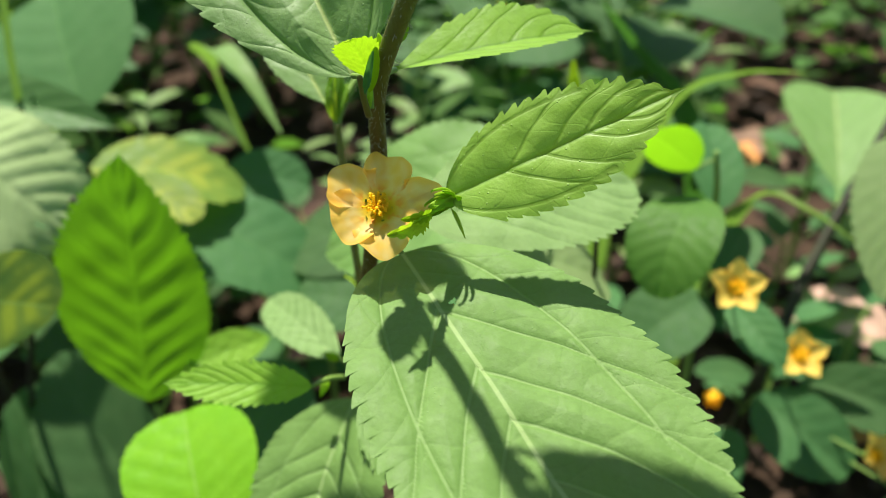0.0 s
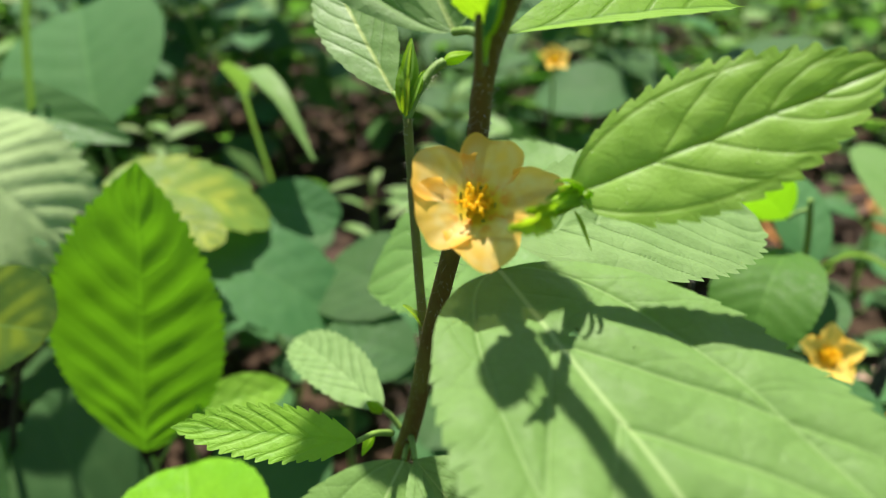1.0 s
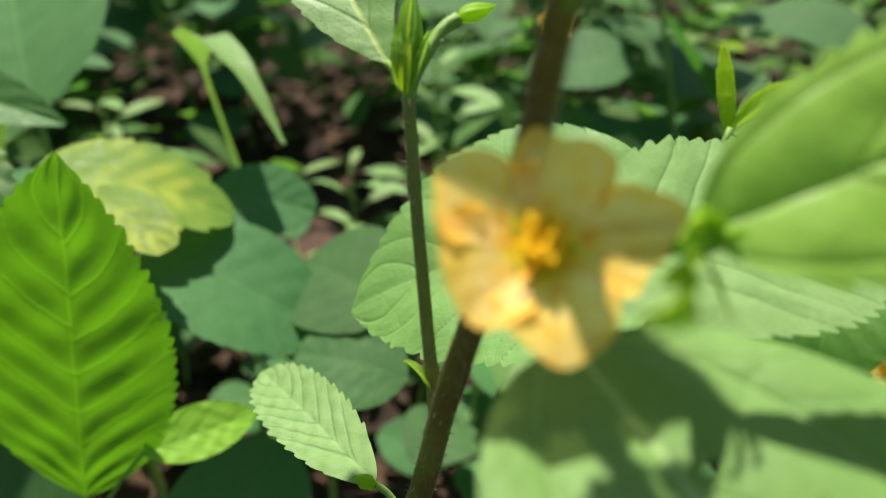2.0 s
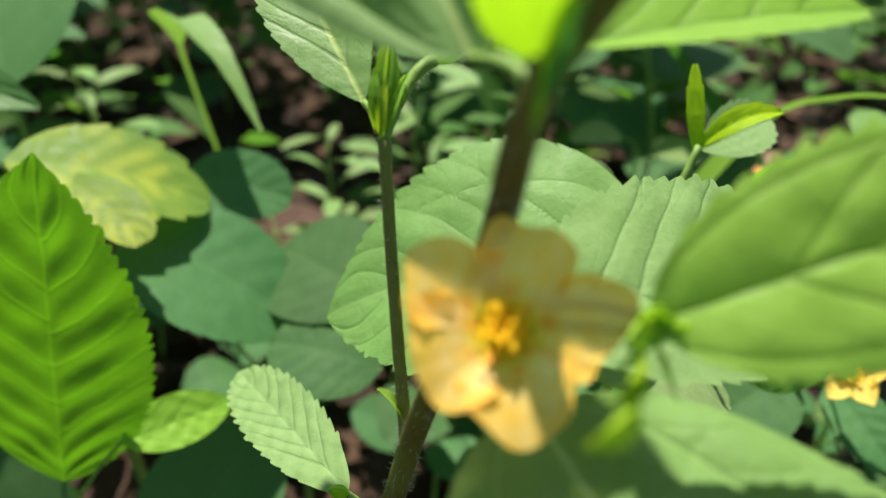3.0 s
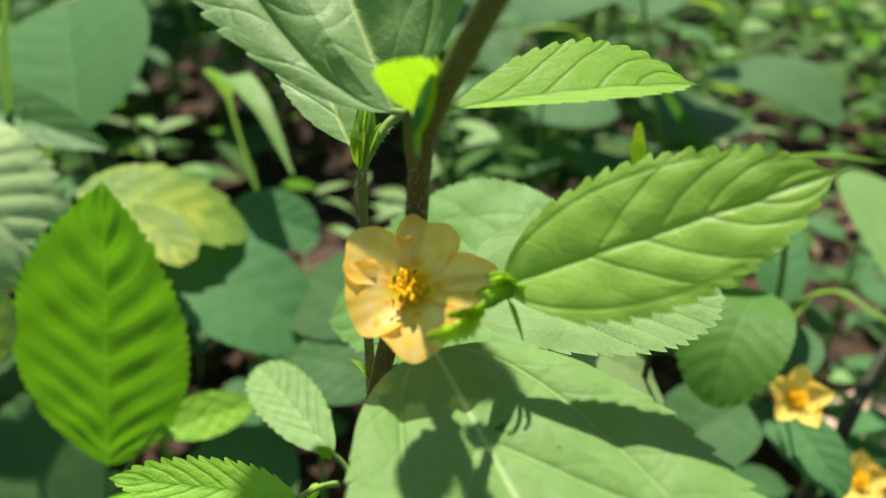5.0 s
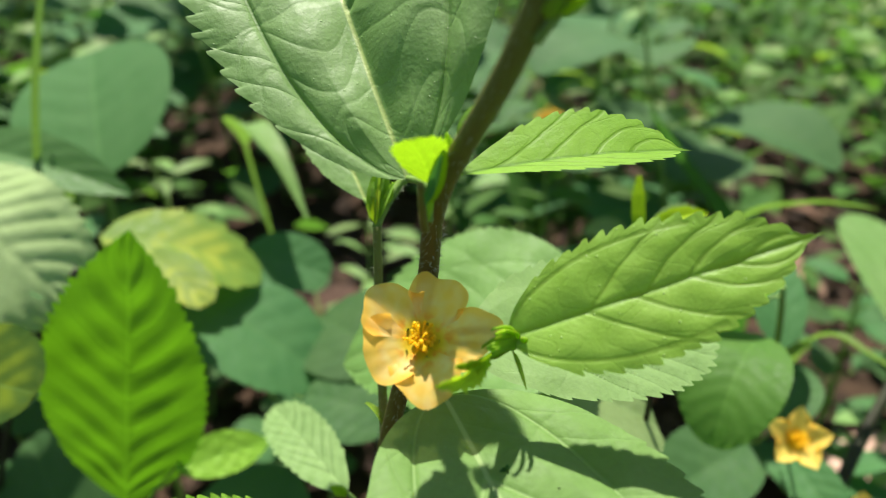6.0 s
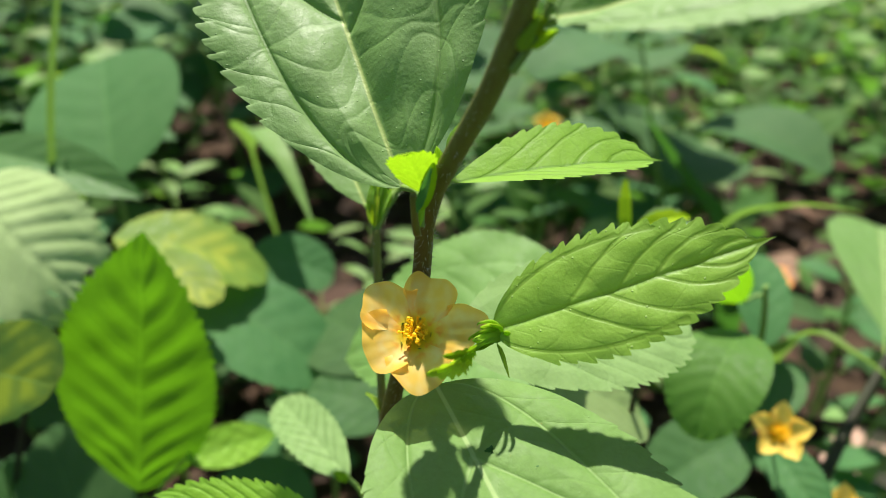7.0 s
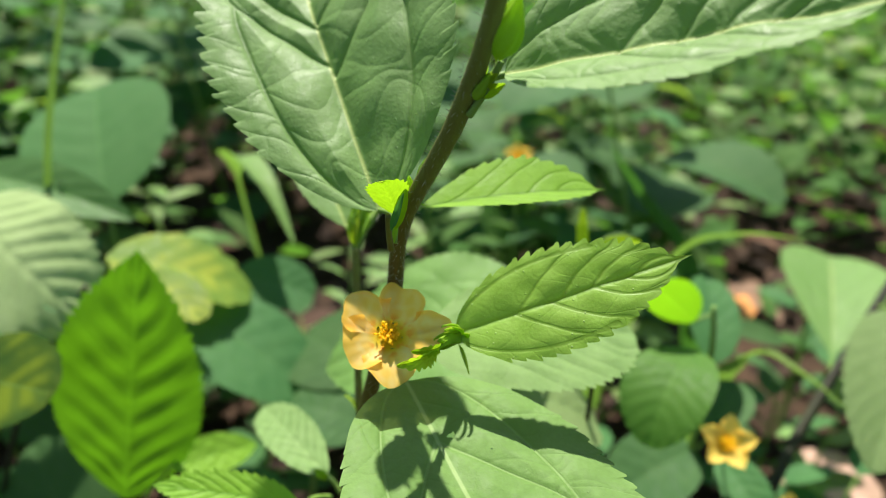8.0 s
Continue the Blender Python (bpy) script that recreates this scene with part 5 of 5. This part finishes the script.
flower(second, (0.1830, 0.3595, 0.1618), (-0.1, -0.55, 0.82), 0.0105, STAR, PETAL_YELLOW, point=0.42, stalk=(0.1810, 0.3790, 0.1450), seed=5)
flower(second, (0.2124, 0.3300, 0.1294), (0.4, -0.55, 0.75), 0.0098, STAR, PETAL_YELLOW, point=0.42, stalk=(0.1760, 0.3790, 0.1200), seed=6)
bud(second, (0.1430, 0.3480, 0.1490), (0.1410, 0.3410, 0.1545), 0.0040, PETAL_YELLOW, "closed yellow flower bud")
part("flower_stalk", tube_mesh("flower_stalk", [(0.1700, 0.3780, 0.1100), (0.1550, 0.3620, 0.1400), (0.1430, 0.3480, 0.1490)], [0.0006, 0.0005, 0.0005], 6), STEM_GREEN, second)

# ---- a flower far behind ----
far_flower = thing("distant_flower", (0.067, 0.590, 0.0), "single yellow flower on a thin stalk", "flower")
part("stem", tube_mesh("stem", [(0.067, 0.590, -0.01), (0.070, 0.585, 0.12), (0.067, 0.570, 0.240)], [0.0016, 0.0012, 0.0008], 7), STEM_GREEN, far_flower)
flower(far_flower, (0.067, 0.5619, 0.248), (0.1, -0.6, 0.8), 0.0085, STAR, PETAL_YELLOW, point=0.42, seed=7)
leaf(far_flower, (0.075, 0.580, 0.150), (0.120, 0.545, 0.140), (0.100, 0.590, 0.160), 0.03, LEAF_DULL, stalk=(0.070, 0.586, 0.110), a=0.55, b=0.6, teeth=10, tooth=0.02, seed=65, cols=8)

# ---- grass blades ----
def grass_blade(points, width, label, material=GRASS, sheath=0.0):
    """A long blade that arches from its root; it narrows to its tip."""
    pts = [Vector(p) for p in points]
    verts, faces, uvs = [], [], []
    n = 28
    for i in range(n + 1):
        t = i / n * (len(pts) - 1)
        j = min(int(t), len(pts) - 2)
        f = t - j
        p0, p1, p2, p3 = pts[max(j - 1, 0)], pts[j], pts[j + 1], pts[min(j + 2, len(pts) - 1)]
        p = 0.5 * ((2 * p1) + (p2 - p0) * f + (2 * p0 - 5 * p1 + 4 * p2 - p3) * f * f + (3 * p1 - p0 - 3 * p2 + p3) * f**3)
        d = (p2 - p1).normalized()
        side = d.cross(Vector((0, 0.45, 0.9))).normalized()
        up = side.cross(d)
        s = i / n
        w = width * 0.5 * min(1, 0.45 + 2.2 * s) * (1 - s**3.0) + 0.0002
        if s < sheath:
            w = 0.0012
        elif sheath:
            w = max(0.0012, w * min(1, 9 * (s - sheath)))
        for k in range(-2, 3):
            v = k / 2
            verts.append(p + side * w * v + up * w * 0.35 * abs(v))
            uvs.append((s, v))
    for i in range(n):
        for k in range(4):
            a = i * 5 + k
            faces.append((a, a + 1, a + 6, a + 5))
    root = pts[0]
    ob = part("grass_blade", mesh_of("grass_blade", [v - root for v in verts], faces, uvs), material, None, Matrix.Translation(root))
    return tagged(ob, label, "grass", "grass blades among the weeds")


grass_blade([(-0.075, 0.545, 0.0), (-0.088, 0.535, 0.15), (-0.0960, 0.5200, 0.2350), (-0.0880, 0.4980, 0.2610), (-0.066, 0.468, 0.258), (-0.0467, 0.4438, 0.2380)], 0.025, "curved pale grass blade bending over dark ground", sheath=0.42)
grass_blade([(0.105, 0.480, 0.0), (0.115, 0.470, 0.15), (0.1404, 0.4513, 0.2358), (0.167, 0.446, 0.254), (0.1960, 0.4392, 0.2560)], 0.014, "arching dull green grass blade")
grass_blade([(0.150, 0.450, 0.0), (0.158, 0.435, 0.13), (0.1725, 0.4175, 0.2034), (0.192, 0.405, 0.206), (0.2130, 0.3900, 0.1950)], 0.014, "thin arching grass blade")
grass_blade([(-0.175, 0.440, 0.0), (-0.172, 0.440, 0.15), (-0.166, 0.445, 0.26), (-0.150, 0.46, 0.345), (-0.135, 0.49, 0.41)], 0.0035, "thin upright grass blade crossing a round leaf")
grass_blade([(-0.33, 0.55, 0.0), (-0.325, 0.55, 0.15), (-0.32, 0.56, 0.30), (-0.315, 0.58, 0.42)], 0.009, "upright green grass blade", LEAF_RIB)
grass_blade([(0.228, 0.645, 0.0), (0.215, 0.622, 0.09), (0.188, 0.600, 0.167), (0.161, 0.600, 0.200), (0.128, 0.600, 0.244)], 0.020, "broad dull green grass blade leaning over", LEAF_DULL)
grass_blade([(-0.208, 0.555, 0.0), (-0.2081, 0.5253, 0.1776), (-0.1954, 0.5306, 0.2167), (-0.1701, 0.5295, 0.2219), (-0.1389, 0.5286, 0.2268)], 0.006, "thin dry-tipped grass blade lying level")

# a drop of water on the smooth leaf
verts, faces = [], []
ball(verts, faces, Vector((0, 0, 0)), 0.0013, None, 14, 10)
drop = part("water_drop", mesh_of("water_drop", [(v.x, v.y, 0.7 * v.z) for v in verts], faces), DROP, None, Matrix.Translation((-0.1590, 0.4455, 0.2625)))
tagged(drop, "tiny clear waterdrop on a smooth leaf", "waterdrop")

# ---- weeds further off ----
def weed(name, at, label, height, leaves, size, wide, material, seed, droop=0.2, a=0.55, b=0.65, group="weeds of the undergrowth"):
    """A weed of one stem with leaves set alternately round it."""
    rng = random.Random(seed)
    root = thing(name, at, label, "plant", group)
    at = Vector(at)
    lean = Vector((rng.uniform(-0.25, 0.25), rng.uniform(-0.25, 0.25), 1)) * height
    pts = [at + Vector((0, 0, -0.01)), at + lean * 0.5 + Vector((rng.uniform(-1, 1), rng.uniform(-1, 1), 0)) * 0.01, at + lean]
    part("stem", tube_mesh("stem", pts, [0.0022, 0.0017, 0.0010], 6, per=4), STEM_GREEN, root)
    for i in range(leaves):
        t = 0.22 + 0.78 * (i + 1) / leaves
        p = at + lean * t
        ang = 2.4 * i + rng.uniform(-0.4, 0.4)
        out = Vector((math.cos(ang), math.sin(ang), 0))
        ln = size * rng.uniform(0.7, 1.15) * (1.1 - 0.35 * t)
        base = p + out * ln * 0.25 + Vector((0, 0, 0.006))
        tip = base + out * ln * rng.uniform(0.8, 1.0) + Vector((0, 0, ln * rng.uniform(-droop, 0.25)))
        edge = base + out.cross(Vector((0, 0, 1))) * 0.02 + Vector((0, 0, rng.uniform(-0.006, 0.006)))
        leaf(root, base, tip, edge, ln * wide * rng.uniform(0.85, 1.1), material, stalk=p, a=a, b=b, teeth=8, tooth=0.02, fold=rng.uniform(0.05, 0.25),
             arch=rng.uniform(0.03, 0.12), veins=6, basal=False, seed=seed * 31 + i, cols=5, per=2)
    return root


KINDS = [
    weed("broadleaf_weed", (-0.36, 0.62, 0), "dull green weed with rounded leaves", 0.24, 9, 0.085, 0.75, LEAF_DULL, 1),
    weed("broadleaf_weed", (0.02, 0.78, 0), "dull green weed with rounded leaves", 0.19, 9, 0.075, 0.80, LEAF_DULL, 2),
    weed("toothed_weed", (-0.33, 0.80, 0), "mid-green weed with oval toothed leaves", 0.22, 10, 0.070, 0.55, LEAF, 3),
    weed("toothed_weed", (0.30, 0.95, 0), "mid-green weed with oval toothed leaves", 0.20, 11, 0.055, 0.55, LEAF, 4),
    weed("seedling", (0.42, 1.10, 0), "low green seedling among fallen leaves", 0.11, 9, 0.045, 0.50, LEAF_DULL, 5),
    weed("broadleaf_weed", (-0.60, 0.95, 0), "dark weed with heart-shaped leaves", 0.28, 8, 0.10, 0.85, LEAF_DULL, 6),
    weed("narrowleaf_weed", (0.12, 1.05, 0), "weed with narrow green leaves", 0.24, 14, 0.070, 0.28, LEAF, 7),
]
for x, y, turn, which, size in ((0.255, 0.420, 40, 4, 1.0), (0.235, 0.470, 150, 3, 0.62), (0.300, 0.440, 250, 4, 1.1), (0.210, 0.430, 10, 4, 0.9), (0.330, 0.500, 80, 3, 0.6), (0.290, 0.600, 10, 4, 1.2), (0.370, 0.640, 100, 4, 1.0), (0.250, 0.540, 190, 4, 0.9), (0.410, 0.560, 300, 3, 0.7),
                                (0.100, 0.470, 200, 1, 0.7), (0.060, 0.500, 120, 2, 0.75), (-0.010, 0.520, 300, 1, 0.7), (0.020, 0.440, 30, 1, 0.65),
                                (-0.230, 0.420, 90, 0, 0.6), (-0.250, 0.500, 200, 5, 0.7), (0.150, 0.560, 20, 2, 0.8), (0.020, 0.640, 230, 6, 0.8),
                                (-0.060, 0.530, 70, 1, 0.6), (-0.120, 0.600, 160, 1, 0.6), (-0.030, 0.600, 250, 6, 0.6), (-0.160, 0.560, 20, 1, 0.55), (0.050, 0.560, 310, 1, 0.6),
                                (-0.420, 0.860, 40, 5, 1.15), (-0.260, 0.980, 190, 5, 1.2), (-0.540, 0.760, 300, 0, 1.2), (-0.130, 1.020, 80, 5, 1.1), (-0.380, 1.120, 10, 5, 1.3),
                                (-0.090, 0.480, 10, 1, 0.5), (0.090, 0.620, 140, 1, 0.6), (-0.190, 0.680, 330, 6, 0.7)):
    twin = copy_thing(KINDS[which], pose(x, y, 0, 0, 0, turn))
    twin.scale = (size, size, size)
rng = random.Random(11)


def open_floor(x, y):
    """Where the leaf litter lies open between the weeds."""
    return (0.24 < x < 0.50 and 0.44 < y < 0.92) or (-0.27 < x < -0.02 and 0.54 < y < 0.95) or (x > -0.28 and x < 0.32 and y < 0.60) or (0.14 < x < 0.34 and y < 0.62)


count = 0
for tries in range(2000):
    y = rng.uniform(0.30, 2.6)
    x = rng.uniform(-1, 1) * (0.35 + 0.68 * y)
    if open_floor(x, y) or (y < 0.75 and abs(x) < 0.16):
        continue
    which = rng.choice([0, 1, 2, 2, 3, 3, 4, 5, 6, 6] if x < 0.25 else [2, 3, 3, 4, 4, 4, 6, 6])
    if x < -0.1 and rng.random() < 0.5:
        which = rng.choice([0, 1, 5])
    source = KINDS[which]
    size = rng.uniform(0.75, 1.15)
    m = pose(x, y, 0, rng.uniform(-6, 6), rng.uniform(-6, 6), rng.uniform(0, 360))
    if -0.40 < x < -0.16 and 0.55 < y < 0.80:
        continue
    twin = copy_thing(source, m)
    twin.scale = (size, size, size)
    count += 1
    if count >= 190:
        break


rng = random.Random(29)
for _ in range(70):
    x, y = rng.uniform(-2.6, 2.6), rng.uniform(-2.2, 3.2)
    size = rng.uniform(0.75, 1.15)
    turn = rng.uniform(0, 360)
    which = rng.choice([0, 1, 2, 3, 5, 6])
    if abs(x) < 0.45 + 0.68 * max(y, 0.0) and y > -0.5:
        continue
    twin = copy_thing(KINDS[which], pose(x, y, 0, 0, 0, turn))
    twin.scale = (size, size, size)


def scatter_leaves(name, number, seed, region, size, height, material, flat=0.5, curl=0.15, wide=0.5):
    """Very many small leaves, uncountable, as one sheet of foliage."""
    r = np.random.RandomState(seed)
    verts, faces, uvs = [], [], []
    outline = [(0, 0), (0.3, 0.9), (0.65, 0.75), (1, 0)]
    for i in range(number):
        x, y = region(r)
        z = height(r, x, y)
        ln = size * r.uniform(0.5, 1.3)
        yaw, pitch, roll = r.uniform(0, 6.28), r.normal(0, flat), r.normal(0, flat)
        m = np.array(Euler((roll, pitch, yaw)).to_matrix())
        k = len(verts)
        for s, w in outline:
            for v in (-1, 0, 1):
                p = np.array([s - 0.5, 0.5 * wide * w * v, curl * (0.5 - abs(s - 0.5) * 2 * 0.5) + 0.12 * abs(v) * w * wide]) * ln
                verts.append(m @ p + (x, y, z))
                uvs.append((s, v))
        for j in range(3):
            for c in range(2):
                a = k + j * 3 + c
                faces.append((a, a + 3, a + 4, a + 1))
    me = mesh_of(name, verts, faces, uvs)
    return part(name, me, material, None)


def far_region(r):
    y = 0.62 + 2.9 * r.rand() ** 0.8
    x = r.uniform(-1, 1) * (0.35 + 0.72 * y)
    while open_floor(x, y) and r.rand() < 0.85:
        y = 0.62 + 2.9 * r.rand() ** 0.8
        x = r.uniform(-1, 1) * (0.35 + 0.72 * y)
    return x, y


def wide_region(r):
    """All round, thinly, but for the spot where the camera passes."""
    x = y = 0.0
    while abs(x) < 0.32 + 0.68 * max(y, 0.0) and -0.15 < y < 1.6:
        a, d = r.uniform(0, 6.28), 5.0 * r.rand() ** 0.62
        x, y = d * math.cos(a), 0.7 + d * math.sin(a)
    return x, y


def far_height(r, x, y):
    mound = 0.5 + 0.5 * noise.noise((x * 2.1, y * 2.1, 5.0))
    return 0.015 + (0.05 + 0.17 * mound) * r.rand()


tagged(scatter_leaves("undergrowth", 14000, 21, far_region, 0.042, far_height, COVER, 0.45, 0.10, 0.55), "dense low green undergrowth", "undergrowth", kind="stuff")
tagged(scatter_leaves("undergrowth", 24000, 23, wide_region, 0.060, lambda r, x, y: 0.01 + 0.10 * r.rand(), COVER, 0.45, 0.10, 0.60), "low green undergrowth spreading all round", "undergrowth", kind="stuff")


def litter_region(r):
    y = 0.25 + 1.9 * r.rand()
    return r.uniform(-1, 1) * (0.35 + 0.6 * y), y


tagged(scatter_leaves("leaf_litter", 3500, 22, litter_region, 0.040, lambda r, x, y: 0.003 + 0.012 * r.rand(), LITTER, 0.22, 0.25, 0.55),
       "brown fallen leaves and scraps on the soil", "leaf litter", kind="stuff")


def twigs(seed, number):
    r = random.Random(seed)
    verts, faces = [], []
    for _ in range(number):
        y = r.uniform(0.35, 1.6)
        c = Vector((r.uniform(-1, 1) * (0.3 + 0.5 * y), y, r.uniform(0.004, 0.02)))
        a = r.uniform(0, 6.28)
        d = Vector((math.cos(a), math.sin(a), r.uniform(-0.08, 0.08))) * r.uniform(0.03, 0.12)
        w = d.cross(Vector((0, 0, 1))).normalized() * r.uniform(0.0007, 0.0018)
        u = Vector((0, 0, w.length))
        k = len(verts)
        bend = w * r.uniform(-4, 4)
        for p in (c - d * 0.5, c + bend, c + d * 0.5):
            verts += [p + w, p + u, p - w, p - u]
        for s in (0, 4):
            for j in range(4):
                n = (j + 1) % 4
                faces.append((k + s + j, k + s + n, k + s + 4 + n, k + s + 4 + j))
    return mesh_of("twigs", verts, faces)


tagged(part("twigs", twigs(5, 260), LITTER, None), "thin dry twigs lying in the leaf litter", "twigs", kind="stuff")


# fallen leaves that stand out
def fallen(x, y, length, width, yaw, material, label, seed, tilt=8):
    me = blade("dead_leaf", length, width, a=0.5, b=0.5, teeth=6, tooth=0.04, fold=0.1, arch=0.12, veins=6, puff=0.0008, wave=0.03, seed=seed, cols=7)
    ob = part("dead_leaf", me, material, None, pose(x, y, 0.014, tilt, -4, yaw))
    return tagged(ob, label, "dead leaf", "fallen leaves on the soil")


fallen(0.276, 0.562, 0.070, 0.045, -35, DEAD_PALE, "pinkish dry fallen leaf lying on the soil", 1, 20)
fallen(0.36, 0.84, 0.07, 0.04, 20, DEAD, "dry tan fallen leaf lying on the soil", 2)
fallen(0.42, 0.90, 0.08, 0.04, 140, DEAD, "dry tan fallen leaf lying on the soil", 3)
fallen(0.30, 0.76, 0.06, 0.035, 75, RUST, "rust-brown fallen leaf lying on the soil", 4)
fallen(0.26, 0.44, 0.05, 0.03, 10, RUST, "rust-brown fallen leaf lying on the soil", 5)
fallen(-0.13, 0.47, 0.06, 0.035, 10, RUST, "rust-brown fallen leaf lying on the soil", 6)
fallen(-0.10, 0.62, 0.08, 0.04, 60, DEAD, "dry tan fallen leaf lying on the soil", 7)
fallen(-0.04, 0.72, 0.09, 0.04, 200, DEAD, "dry tan fallen leaf lying on the soil", 8)
fallen(0.362, 0.866, 0.045, 0.024, 0, DEAD_TAN, "dry tan fallen leaf lying on the soil", 20, 6)
fallen(0.388, 0.821, 0.053, 0.029, 37, DEAD_TAN, "dry tan fallen leaf lying on the soil", 21, 10)
fallen(0.399, 0.779, 0.061, 0.024, 74, RUST, "rust-brown fallen leaf lying on the soil", 22, 14)
fallen(0.346, 0.769, 0.045, 0.029, 111, DEAD_TAN, "dry tan fallen leaf lying on the soil", 23, 6)
fallen(0.331, 0.805, 0.053, 0.024, 148, DEAD_TAN, "dry tan fallen leaf lying on the soil", 24, 10)
fallen(0.440, 0.861, 0.061, 0.029, 185, RUST, "rust-brown fallen leaf lying on the soil", 25, 14)
fallen(0.426, 0.885, 0.045, 0.024, 222, DEAD_TAN, "dry tan fallen leaf lying on the soil", 26, 6)
fallen(0.334, 0.851, 0.053, 0.029, 259, DEAD_TAN, "dry tan fallen leaf lying on the soil", 27, 10)
